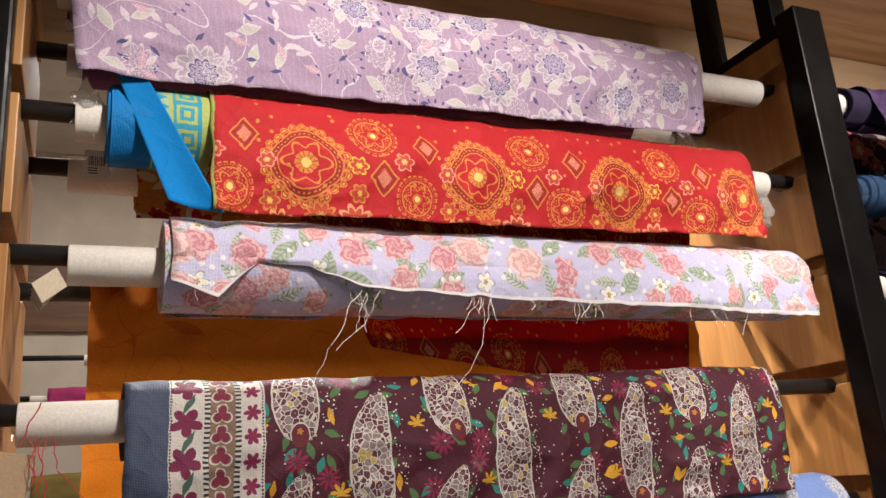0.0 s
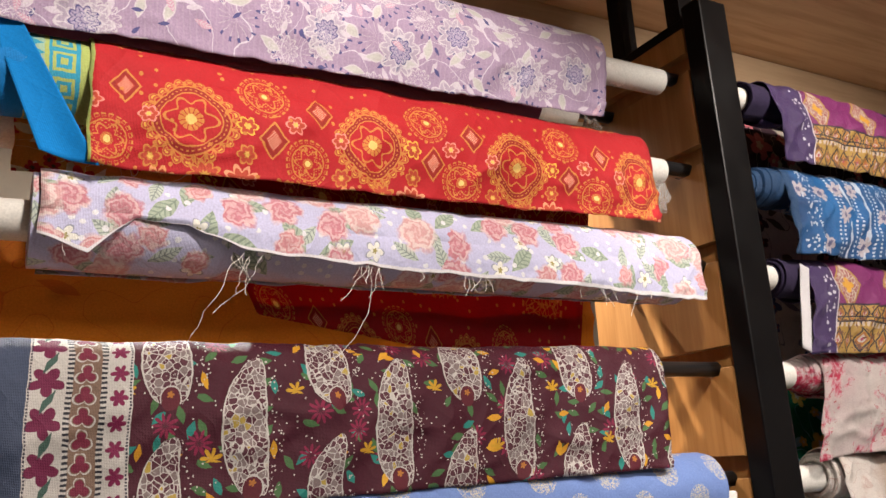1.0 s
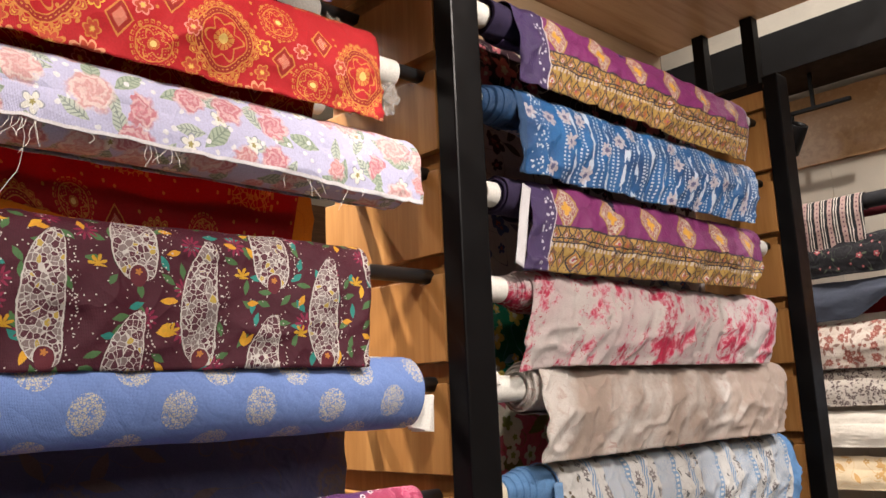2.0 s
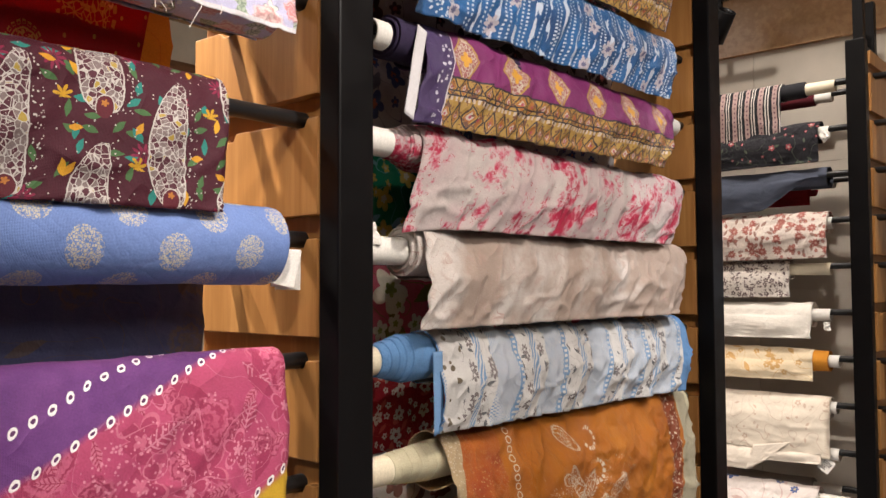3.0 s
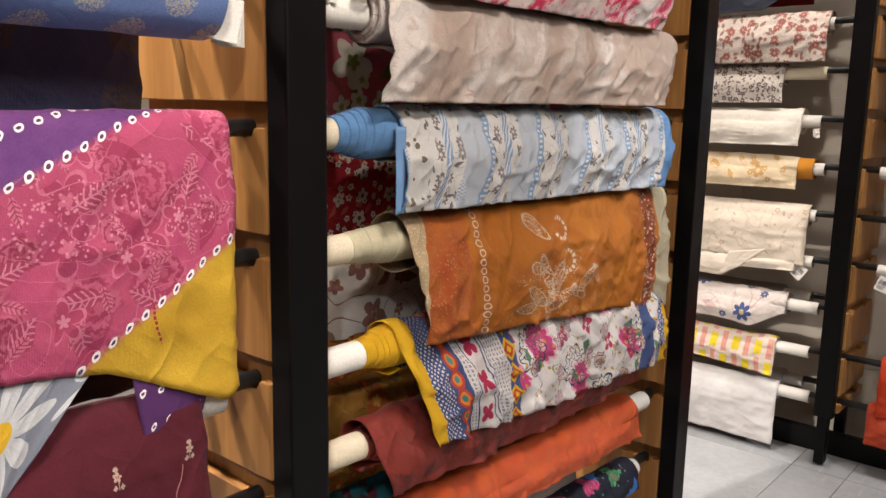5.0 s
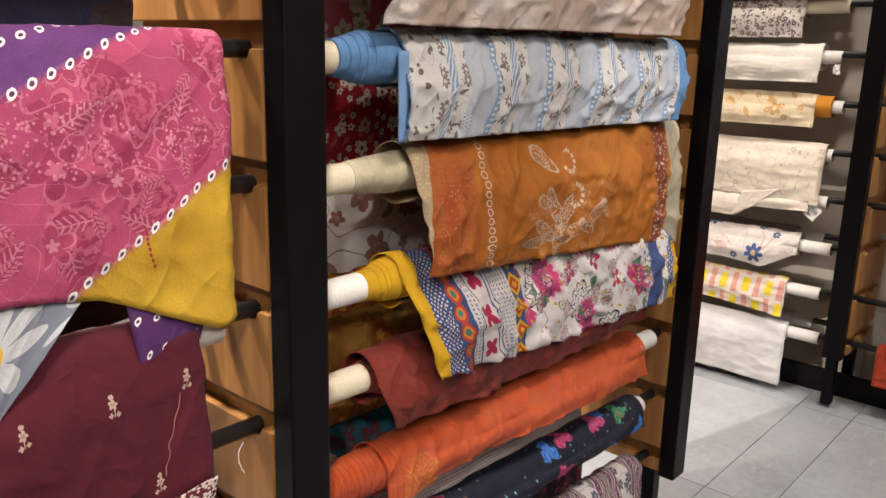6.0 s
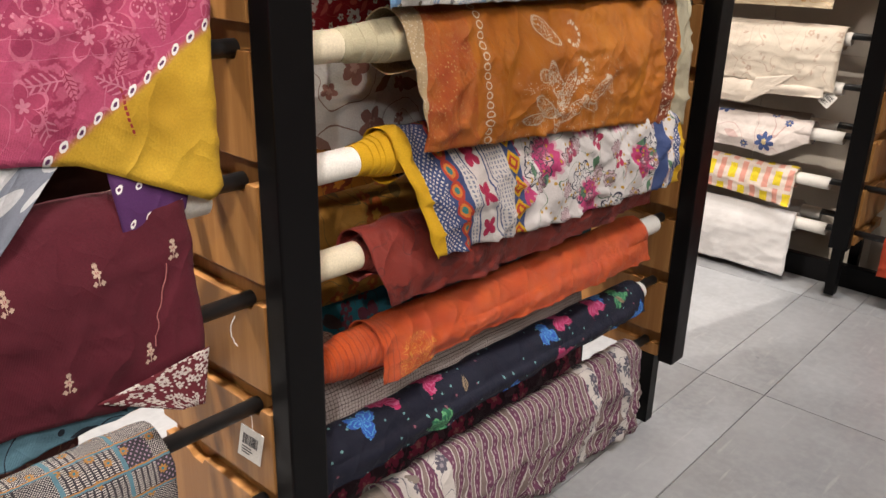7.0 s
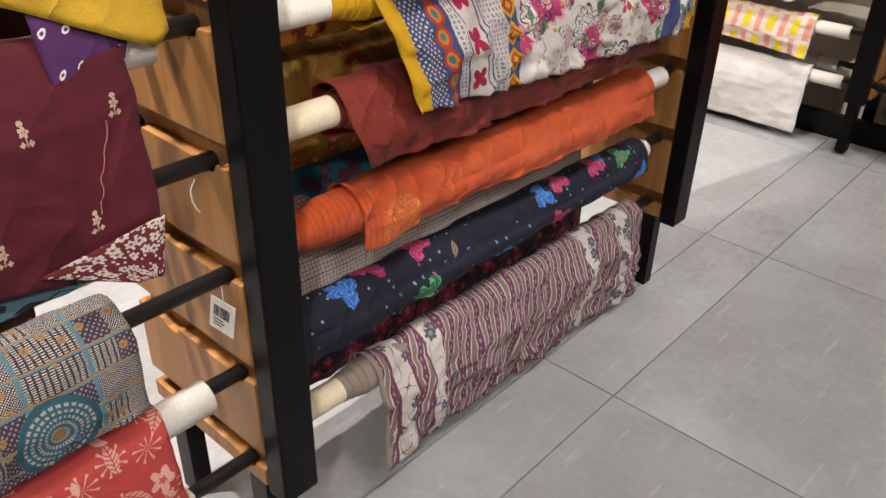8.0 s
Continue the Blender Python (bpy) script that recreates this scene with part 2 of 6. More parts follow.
def leaf(m, col, u, v, scale, a, b, colour, keep=1.0, seed=0.0, vein=None, rim=None):
    x, y, k, q = scatter(m, u, v, scale, 0.95, seed)
    t = q * 6.28
    X, Y = x * t.cos() + y * t.sin(), y * t.cos() - x * t.sin()
    d = (X / a).abs().op("POWER", 1.6) + (Y / b).abs()
    on = k.lt(keep)
    if rim:
        col = m.mix(d.lt(1.35) * on, col, rim)
    col = m.mix(d.lt(1.0) * on, col, colour)
    if vein:
        lines = ((X + Y.abs() * 0.8) * (22.0 / a)).sin().gt(0.55).max(Y.abs().lt(b * 0.07))
        col = m.mix(d.lt(0.95) * on * lines, col, vein)
    return col


def spray(m, col, u, v, scale, r, colour, n=9, keep=1.0, seed=0.0, tips=None, width=0.12):
    """Thin stalks that spread from a point, with dots at their tips."""
    x, y, k, q = scatter(m, u, v, scale, 0.85, seed)
    d = dist(x, y)
    a = (m.angle(y, x) * (n * 0.5) + k * 5.0 + d * 9.0).sin().abs()
    on = k.lt(keep)
    col = m.mix(a.lt(width * 1.0) * d.lt(r) * on, col, colour)
    return m.mix(a.lt(0.42) * d.band(r * 0.8, r * 1.0) * on, col, tips or colour)


def line_flower(m, col, u, v, scale, r, colour, n=8, keep=1.0, seed=0.0, fill=None):
    """A flower drawn in thin lines."""
    x, y, k, q = scatter(m, u, v, scale, 0.85, seed)
    d = petals(m, x, y, r, n, 0.28, k * 6.0)
    a = (m.angle(y, x) + k * 6.0) * (n * 0.5)
    on = k.lt(keep)
    if fill:
        col = m.mix(d.lt(1.0) * on * 0.35, col, fill)
    lines = d.band(0.92, 1.02) + d.band(0.58, 0.64) + d.band(0.26, 0.32) + a.sin().abs().lt(0.13) * d.band(0.3, 0.95)
    return m.mix(lines * on, col, colour)


def dots(m, col, u, v, scale, r, colour, keep=1.0, seed=0.0, rand=0.9):
    x, y, k, q = scatter(m, u, v, scale, rand, seed)
    return m.mix(dist(x, y).lt(r) * k.lt(keep), col, colour)


def vine(m, col, u, v, colour, scale=9.0, width=0.04, seed=0.0):
    n = m.noise(u, v, seed, scale, 1.0)
    return m.mix(((n * 9.0).frac() - 0.5).abs().lt(width), col, colour)


def finish(m, col, bump=0.3, amount=0.12):
    m.colour(vary(m, col, amount))
    weave(m, bump)
    return m.m


def print_mauve():
    m = Mat("mauve_print", 0.85, 0, 0.2, 0.03)
    u, v = m.uv()
    c = m.mix((u * 700.0).sin().ramp(0.5, 1.0, 0.0, 0.22), (0.335, 0.245, 0.35), (0.45, 0.365, 0.455))
    pale, ink = (0.53, 0.48, 0.52), (0.085, 0.08, 0.20)
    c = vine(m, c, u, v, (0.56, 0.50, 0.58), 6.0, 0.016, 3.0)
    c = spray(m, c, u, v, 13.0, 0.034, pale, 15, 0.55, 0.0, ink, 0.10)
    c = leaf(m, c, u, v, 30.0, 0.012, 0.0045, (0.54, 0.46, 0.55), 0.5, 1.7, pale)
    c = leaf(m, c, u, v, 22.0, 0.016, 0.006, (0.46, 0.44, 0.42), 0.35, 5.1, None, pale)
    c = leaf(m, c, u, v, 30.0, 0.009, 0.003, ink, 0.3, 9.3)
    c = line_flower(m, c, u, v, 8.5, 0.038, pale, 9, 0.4, 2.3, (0.44, 0.42, 0.46))
    c = line_flower(m, c, u, v, 8.5, 0.020, ink, 9, 0.4, 2.3, (0.30, 0.26, 0.44))
    c = line_flower(m, c, u, v, 12.0, 0.024, pale, 12, 0.4, 6.3)
    c = leaf(m, c, u, v, 17.0, 0.014, 0.005, (0.50, 0.27, 0.36), 0.3, 7.7, pale)
    return finish(m, c, 0.22)


def medallion(m, c, x, y, r, gold, red, n=16.0):
    d = dist(x, y) / r
    a = m.angle(y, x)
    lobes = (a * n * 0.5).cos().abs()
    c = m.mix(d.band(0.84, 1.0) * lobes.gt(0.55), c, gold)
    c = m.mix((d - lobes * 0.0).band(0.86, 0.93) * lobes.gt(0.7), c, red)
    c = m.mix(d.band(0.70, 0.76), c, gold)
    star = d / ((a * 6.0).cos() * 0.14 + 0.52)
    c = m.mix(star.band(0.86, 1.0), c, gold)
    c = m.mix(((a * 16.0).sin() * (d * 40.0).sin()).gt(0.55) * d.band(0.4, 0.7), c, gold)
    c = m.mix(d.lt(0.24) * lobes.gt(0.5), c, gold)
    return m.mix(d.lt(0.13), c, (0.78, 0.55, 0.18))


def print_red(shift=0.0):
    m = Mat("red_medallion_print", 0.7, 0, 0.3, 0.03)
    u, v = m.uv()
    if shift:
        u = u + shift
    red, gold, org = (0.42, 0.013, 0.018), (0.55, 0.205, 0.045), (0.46, 0.060, 0.03)
    dark = (0.30, 0.02, 0.015)
    c = m.rgb(red)
    P, Q = 0.257, 0.245
    o = 0.35
    # large four-lobed medallions
    x, y = cell(m, u, v, P, Q, o, 0.062)
    a = m.angle(y, x)
    lob = ((a * 2.0).cos().abs() * 0.12 + 0.88)
    d = dist(x, y) / (lob * 0.064)
    scal = d / ((a * 12.0).cos().abs() * 0.10 + 0.90)
    c = m.mix(scal.band(0.84, 1.0), c, gold)
    c = m.mix(scal.band(0.87, 0.97) * (a * 12.0).cos().abs().gt(0.45), c, org)
    c = m.mix(scal.band(0.90, 0.94) * (a * 12.0).cos().abs().gt(0.8), c, (0.66, 0.36, 0.06))
    c = m.mix(d.band(0.60, 0.78), c, dark)
    c = m.mix(d.band(0.75, 0.79) + d.band(0.59, 0.62) + d.band(0.67, 0.70) * (a * 40.0).sin().gt(0.0), c, gold)
    star = d / ((a * 6.0).cos() * 0.10 + 0.46)
    c = m.mix(star.band(0.88, 1.0), c, gold)
    c = m.mix(d.lt(0.25) * ((a * 6.0).cos().abs()).gt(0.3), c, gold)
    c = m.mix(d.lt(0.11), c, (0.75, 0.50, 0.15))
    # round medallions, diamonds, small flowers
    for ox, oy, r in ((0.098, 0.008, 0.035), (0.155, 0.10, 0.034)):
        x, y = cell(m, u, v, P, Q, o + ox, oy)
        c = medallion(m, c, x, y, r, gold, red, 22.0)
    for ox, oy in ((0.105, 0.075), (0.175, 0.022)):
        x, y = cell(m, u, v, P, Q, o + ox, oy)
        d = x.abs() / 0.021 + y.abs() / 0.027
        c = m.mix(d.lt(1.0), c, gold)
        c = m.mix(d.lt(0.86), c, dark)
        c = m.mix(d.lt(0.55), c, org)
        c = m.mix(d.lt(0.5) * ((x + y) * 1800.0).sin().gt(0.2), c, (0.70, 0.35, 0.25))
    k = 0
    for ox, oy, r, colr in ((0.02, 0.135, 0.018, gold), (0.065, 0.14, 0.022, (0.70, 0.30, 0.16)), (0.12, 0.15, 0.018, gold), (0.16, 0.155, 0.013, dark), (0.22, 0.15, 0.02, (0.72, 0.30, 0.12)),
                            (0.07, 0.06, 0.012, (0.72, 0.42, 0.06)), (0.135, 0.05, 0.012, (0.72, 0.25, 0.2)), (0.205, 0.06, 0.011, (0.72, 0.25, 0.2)), (0.21, 0.115, 0.012, gold), (0.07, 0.10, 0.011, gold)):
        x, y = cell(m, u, v, P, Q, o + ox, oy)
        d = petals(m, x, y, r * 1.25, 10.0 if r > 0.015 else 6.0, 0.35)
        c = m.mix(d.lt(1.0), c, gold if colr is dark else colr)
        c = m.mix(d.band(0.35, 0.8), c, dark if colr is dark else org)
        c = m.mix(d.lt(0.25), c, (0.75, 0.45, 0.1))
    x, y = cell(m, u, v, P, Q, o + 0.19, 0.185)
    d = dist(x, y) / 0.05
    fan = y.lt(0.012)
    c = m.mix(d.band(0.86, 1.0) * fan * (m.angle(y, x) * 18.0).sin().gt(-0.2), c, gold)
    c = m.mix(d.lt(0.8) * fan * (m.voronoi(u, v, 0.0, 110.0, "DISTANCE_TO_EDGE").lt(0.07)), c, gold)
    sx, sy, k1, k2 = scatter(m, u, v, 46.0, 0.9, 3.0)
    c = m.mix(dist(sx, sy).lt(0.0028) * k1.lt(0.3), c, gold)
    # blue end with its woven border
    teal, lime, blue = (0.03, 0.28, 0.42), (0.36, 0.42, 0.12), (0.0, 0.17, 0.48)
    b = m.rgb(teal)
    x, y = cell(m, u, v, 0.032, 0.034, 0.195, 0.0)
    d = x.abs().max(y.abs())
    b = m.mix((d * 700.0).sin().gt(0.1), b, lime)
    b = m.mix(u.lt(0.176), b, m.mix(((v / 0.018).frac() - 0.5).abs().lt((u - 0.158) / 0.03), teal, (0.30, 0.42, 0.30)))
    b = m.mix(u.band(0.173, 0.178) + u.gt(0.214) + u.band(0.150, 0.154), b, lime)
    c = m.mix(u.lt(0.229), c, b)
    c = m.mix(u.lt(0.152), c, blue)
    return finish(m, c, 0.25, 0.1)


def print_lavender():
    m = Mat("lavender_rose_print", 0.85, 0, 0.2, 0.03)
    u, v = m.uv()
    c = m.mix((u * 1500.0).sin().ramp(0.4, 1.0, 0.0, 0.2), (0.50, 0.49, 0.68), (0.62, 0.61, 0.75))
    grn = (0.36, 0.42, 0.33)
    c = leaf(m, c, u, v, 17.0, 0.03, 0.013, grn, 0.62, 0.0, (0.22, 0.27, 0.22))
    c = leaf(m, c, u, v, 20.0, 0.024, 0.010, (0.47, 0.52, 0.45), 0.6, 4.4, (0.25, 0.28, 0.27))
    c = bloom(m, c, u, v, 20.0, 0.014, (0.74, 0.72, 0.66), (0.35, 0.30, 0.12), 5, 0.38, 0.55, 2.2, (0.32, 0.33, 0.4))
    c = dots(m, c, u, v, 80.0, 0.004, (0.70, 0.69, 0.72), 0.15, 3.0)
    c = rose(m, c, u, v, 15.0, 0.027, (0.50, 0.20, 0.24), (0.66, 0.46, 0.47), 0.34, 1.0)
    c = rose(m, c, u, v, 12.0, 0.033, (0.58, 0.33, 0.33), (0.69, 0.56, 0.54), 0.42, 6.0)
    c = rose(m, c, u, v, 17.0, 0.02, (0.54, 0.24, 0.26), (0.66, 0.48, 0.47), 0.3, 12.0)
    return finish(m, c, 0.3, 0.1)


def paisley(m, x, y, h, w, lean):
    """Inside a bent drop when under 1; the point is up."""
    t = (y / h + 0.5)
    mid = x - ((t - 0.5) * (t - 0.5) * 4.0 - 0.6) * lean
    half = t.max(0.0).sqrt() * ((1.0 - t).max(0.0).op("POWER", 0.35)) * w * 1.25
    return mid.abs() / half.max(0.0002) + t.lt(0.0) * 9.0 + t.gt(1.0) * 9.0


def print_maroon_paisley():
    m = Mat("maroon_paisley_print", 0.6, 0, 0.3)
    u, v = m.uv()
    base = (0.055, 0.006, 0.016)
    wht = (0.50, 0.47, 0.44)
    c = m.rgb(base)
    c = leaf(m, c, u, v, 32.0, 0.012, 0.0048, (0.06, 0.14, 0.05), 0.6, 0.0)
    c = leaf(m, c, u, v, 28.0, 0.012, 0.005, (0.02, 0.20, 0.17), 0.3, 3.0)
    c = bloom(m, c, u, v, 16.0, 0.016, (0.20, 0.012, 0.05), (0.06, 0.01, 0.02), 10, 0.5, 0.85, 5.0)
    c = leaf(m, c, u, v, 24.0, 0.012, 0.0048, (0.60, 0.31, 0.02), 0.22, 8.0)
    c = leaf(m, c, u, v, 24.0, 0.010, 0.0045, (0.56, 0.27, 0.02), 0.22, 8.45)
    c = dots(m, c, u, v, 150.0, 0.0011, wht, 0.10, 1.0)
    cells = m.voronoi(u, v, 0.0, 125.0, "DISTANCE_TO_EDGE")
    dd, k1, k2 = m.voronoi(u, v, 0.0, 125.0)
    fill = m.mix(k2.gt(0.55), (0.085, 0.022, 0.035), (0.20, 0.15, 0.15))
    fill = m.mix(k1.gt(0.93), fill, (0.42, 0.30, 0.06))
    fill = m.mix(cells.lt(0.06), fill, wht)
    fill = m.mix(dd.band(0.16, 0.27) * m.voronoi(u, v, 0.0, 420.0)[0].lt(0.36), fill, (0.40, 0.36, 0.34))
    for ox, oy, h, w, lean in ((0.0, 0.066, 0.175, 0.039, 0.016), (0.108, -0.022, 0.125, 0.043, 0.008), (0.110, 0.150, 0.14, 0.036, 0.018)):
        x, y = cell(m, u, v, 0.208, 0.40, 0.438 + ox, oy)
        d = paisley(m, x, y, h, w, lean)
        # rows of specks follow the drop's back
        c = m.mix(d.band(1.18, 1.75) * x.gt(0.0) * m.voronoi(u, v, 0.0, 190.0)[0].lt(0.26), c, wht)
        arch = dist(x - 0.002, (y - h * 0.44) * 0.8) / 0.012
        c = m.mix(d.lt(1.04), c, wht)
        c = m.mix(d.lt(0.96), c, fill)
        c = m.mix(d.lt(1.06) * arch.lt(1.12), c, wht)
        c = m.mix(arch.lt(1.0), c, (0.10, 0.012, 0.022))
        c = m.mix(petals(m, x - 0.002, y - h * 0.40, 0.005, 5.0, 0.5).lt(1.0), c, (0.42, 0.16, 0.03))
    for ox, oy in ((0.056, 0.022), (0.160, 0.105)):
        x, y = cell(m, u, v, 0.208, 0.40, 0.438 + ox, oy)
        c = m.mix((petals(m, x, y, 0.013, 7.0, 0.85, 0.4).lt(1.0)) * y.lt(0.004), c, (0.52, 0.29, 0.02))
    # borders at the start of the cloth
    o = 0.052
    b = m.rgb(wht)
    x, y = cell(m, u, v, 0.2, 0.048, o + 0.147, 0.01)
    f = petals(m, x, y, 0.019, 5.0, 0.5, 1.0)
    b = m.mix(f.lt(1.0), b, (0.14, 0.012, 0.05))
    x, y = cell(m, u, v, 0.2, 0.048, o + 0.150, 0.034)
    b = m.mix(((x + y * 0.5).abs() / 0.005 + y.abs() / 0.015).lt(1.0), b, (0.05, 0.10, 0.08))
    x, y = cell(m, u, v, 0.2, 0.026, o + 0.188, 0.0)
    br = m.mix(petals(m, x, y, 0.011, 3.0, 0.55, 1.57).lt(1.0), (0.19, 0.12, 0.085), (0.16, 0.015, 0.04))
    br = m.mix(petals(m, x, y, 0.013, 3.0, 0.55, 1.57).band(0.95, 1.12), br, wht)
    b = m.mix(u.band(o + 0.174, o + 0.205), b, br)
    b = m.mix((u.band(o + 0.167, o + 0.174) + u.band(o + 0.205, o + 0.212)) * ((v / 0.006).frac()).gt(0.5), b, (0.02, 0.02, 0.03))
    x, y = cell(m, u, v, 0.2, 0.03, o + 0.226, 0.0)
    b = m.mix(petals(m, x, y, 0.011, 6.0, 0.55).lt(1.0) * u.gt(o + 0.212), b, (0.18, 0.012, 0.06))
    b = m.mix((u.band(o + 0.129, o + 0.131) + u.band(o + 0.238, o + 0.2405)) * ((v / 0.004).frac()).gt(0.4), b, (0.02, 0.02, 0.04))
    c = m.mix(u.lt(o + 0.242), c, b)
    c = m.mix(u.lt(o + 0.128), c, (0.045, 0.06, 0.105))
    return finish(m, c, 0.3, 0.14)


def print_blue_gold():
    m = Mat("blue_gold_block_print", 0.7, 0, 0.3, 0.03)
    u, v = m.uv()
    c = m.rgb((0.145, 0.225, 0.49))
    x, y = cell(m, u, v, 0.122, 0.060, 0.02, 0.03, True)
    d = dist(x * 1.15, y) / 0.0285
    a = m.angle(y, x)
    flecks = m.voronoi(u + d * 0.0, v, 0.0, 260.0, "DISTANCE_TO_EDGE")
    rays = ((a * 13.0).sin() * 0.5 + 0.5) * (d * 13.0).sin()
    on = d.lt(1.0) * (flecks.gt(0.10)) * (m.noise(u, v, 0.0, 160.0, 2.0) - d * 0.12 + rays * 0.1).gt(0.30)
    c = m.mix(on, c, (0.56, 0.51, 0.38))
    m.t.links.new((on * 0.25).s, m.b.inputs["Metallic"])
    return finish(m, c, 0.25, 0.1)


def ring_dots(m, c, along, across, step):
    x = ((along / step).frac() - 0.5) * step
    d = dist(x, across) / 0.0058
    c = m.mix(d.lt(1.0), c, (0.80, 0.76, 0.76))
    return m.mix(dist(x * 0.8, across).lt(0.0024), c, (0.10, 0.03, 0.10))


def print_pink():
    m = Mat("pink_purple_dyed_print", 0.65, 0, 0.3, 0.03)
    u, v = m.uv()
    x = u + BAY1_X
    base = (0.46, 0.075, 0.155)
    c = m.mix(m.noise(u, v, 0.0, 7.0, 3.0).ramp(0.3, 0.7), base, (0.40, 0.055, 0.14))
    fine = m.noise(u, v, 2.0, 6.0, 2.0).gt(0.6)
    c = bloom(m, c, u, v, 10.0, 0.036, (0.34, 0.04, 0.105), (0.50, 0.12, 0.2), 5, 0.5, 0.6, 21.0, (0.52, 0.13, 0.21))
    c = rose(m, c, u, v, 9.0, 0.045, (0.30, 0.03, 0.085), (0.50, 0.115, 0.20), 0.6, 2.0)
    c = rose(m, c, u, v, 15.0, 0.026, (0.28, 0.028, 0.08), (0.50, 0.12, 0.2), 0.5, 13.0)
    c = leaf(m, c, u, v, 12.0, 0.032, 0.014, (0.33, 0.038, 0.098), 0.6, 4.0, (0.52, 0.18, 0.26))
    c = leaf(m, c, u, v, 17.0, 0.022, 0.008, (0.52, 0.14, 0.22), 0.4, 17.0, (0.30, 0.03, 0.08))
    c = leaf(m, c, u, v, 11.0, 0.032, 0.010, (0.32, 0.035, 0.095), 0.5, 7.0)
    c = bloom(m, c, u, v, 12.0, 0.026, (0.36, 0.045, 0.11), (0.56, 0.2, 0.28), 5, 0.5, 0.6, 9.0, (0.54, 0.15, 0.24))
    c = m.mix(fine * m.voronoi(u, v, 0.0, 150.0)[0].lt(0.3), c, (0.60, 0.22, 0.30))
    c = vine(m, c, u, v, (0.52, 0.15, 0.23), 6.0, 0.014, 2.0)
    # yellow corner and purple corner, both edged with a row of small rings
    ly = v - (0.136 + (1.201 - x) * 0.638)
    lp = v - (-0.03 + (1.063 - x) * 0.477)
    lq = v - (-0.03 + (0.944 - x) * 0.466)
    yel = m.mix(m.noise(u, v, 3.0, 14.0, 3.0).ramp(0.3, 0.7), (0.58, 0.36, 0.03), (0.48, 0.275, 0.018))
    pur = m.mix(m.noise(u, v, 5.0, 16.0, 3.0).ramp(0.3, 0.7), (0.105, 0.03, 0.15), (0.16, 0.05, 0.20))
    c = m.mix(ly.ramp(-0.003, 0.012), c, yel)
    c = m.mix(lp.ramp(0.006, -0.006), c, pur)
    c = m.mix((x - 1.062 - (v - 0.21) * 0.22).abs().lt(0.0018) * v.band(0.21, 0.275) * (v / 0.008).frac().gt(0.3), c, (0.30, 0.03, 0.03))
    c = ring_dots(m, c, u, ly * 0.83, 0.0225)
    c = ring_dots(m, c, u, lp * 0.9, 0.0235)
    c = ring_dots(m, c, u, lq * 0.9, 0.0235)
    return finish(m, c, 0.3, 0.1)


def print_daisy():
    m = Mat("grey_daisy_print", 0.8, 0, 0.2, 0.03)
    u, v = m.uv()
    c = m.rgb((0.21, 0.225, 0.275))
    x, y = cell(m, u, v, 0.23, 0.25, 0.10, 0.17, True)
    d = petals(m, x, y, 0.11, 9.0, 0.75)
    streak = (m.angle(y, x) * 30.0).sin().ramp(0.3, 1.0, 0.0, 0.35)
    c = m.mix(d.lt(1.0), c, m.mix(streak, (0.58, 0.58, 0.60), (0.42, 0.44, 0.48)))
    c = m.mix(dist(x, y).lt(0.022), c, (0.72, 0.44, 0.03))
    return finish(m, c)


def print_maroon_sprig():
    m = Mat("maroon_sprig_print", 0.75, 0, 0.25, 0.03)
    u, v = m.uv()
    c = m.rgb((0.090, 0.010, 0.020))
    x, y = cell(m, u, v, 0.115, 0.13, 0.02, 0.05, True)
    x, y = x * 1.6, y * 1.6
    f = (0.52, 0.38, 0.30)
    c = m.mix(petals(m, x, y + 0.006, 0.011, 5.0, 0.5).lt(1.0), c, f)
    c = m.mix(dist(x, y + 0.006).lt(0.0035), c, (0.3, 0.06, 0.08))
    c = m.mix((x.abs().lt(0.0012)) * y.band(-0.028, 0.018), c, f)
    c = m.mix(petals(m, x.abs() - 0.009, y - 0.014, 0.006, 4.0, 0.4).lt(1.0), c, f)
    c = m.mix(((x.abs() - 0.003).abs() / 0.003 + ((y + 0.022) / 0.006).abs()).lt(1.0), c, f)
    return finish(m, c, 0.35, 0.2)


def print_border_red():
    m = Mat("maroon_white_border_print", 0.75, 0, 0.25)
    u, v = m.uv()
    c = m.rgb((0.14, 0.02, 0.03))
    c = bloom(m, c, u, v, 42.0, 0.011, (0.60, 0.54, 0.50), (0.14, 0.02, 0.03), 6, 0.8, 0.45, 0.0)
    c = dots(m, c, u, v, 90.0, 0.003, (0.66, 0.60, 0.56), 0.5, 2.0)
    return finish(m, c)


def print_branches():
    m = Mat("teal_branch_print", 0.8, 0, 0.2)
    u, v = m.uv()
    c = m.rgb((0.085, 0.17, 0.22))
    c = vine(m, c, u, v, (0.015, 0.02, 0.03), 7.0, 0.02, 1.0)
    c = leaf(m, c, u, v, 18.0, 0.02, 0.006, (0.02, 0.025, 0.035), 0.4, 2.0)
    c = bloom(m, c, u, v, 9.0, 0.02, (0.14, 0.28, 0.33), (0.02, 0.03, 0.03), 6, 0.4, 0.5, 5.0, (0.015, 0.02, 0.03))
    return finish(m, c)


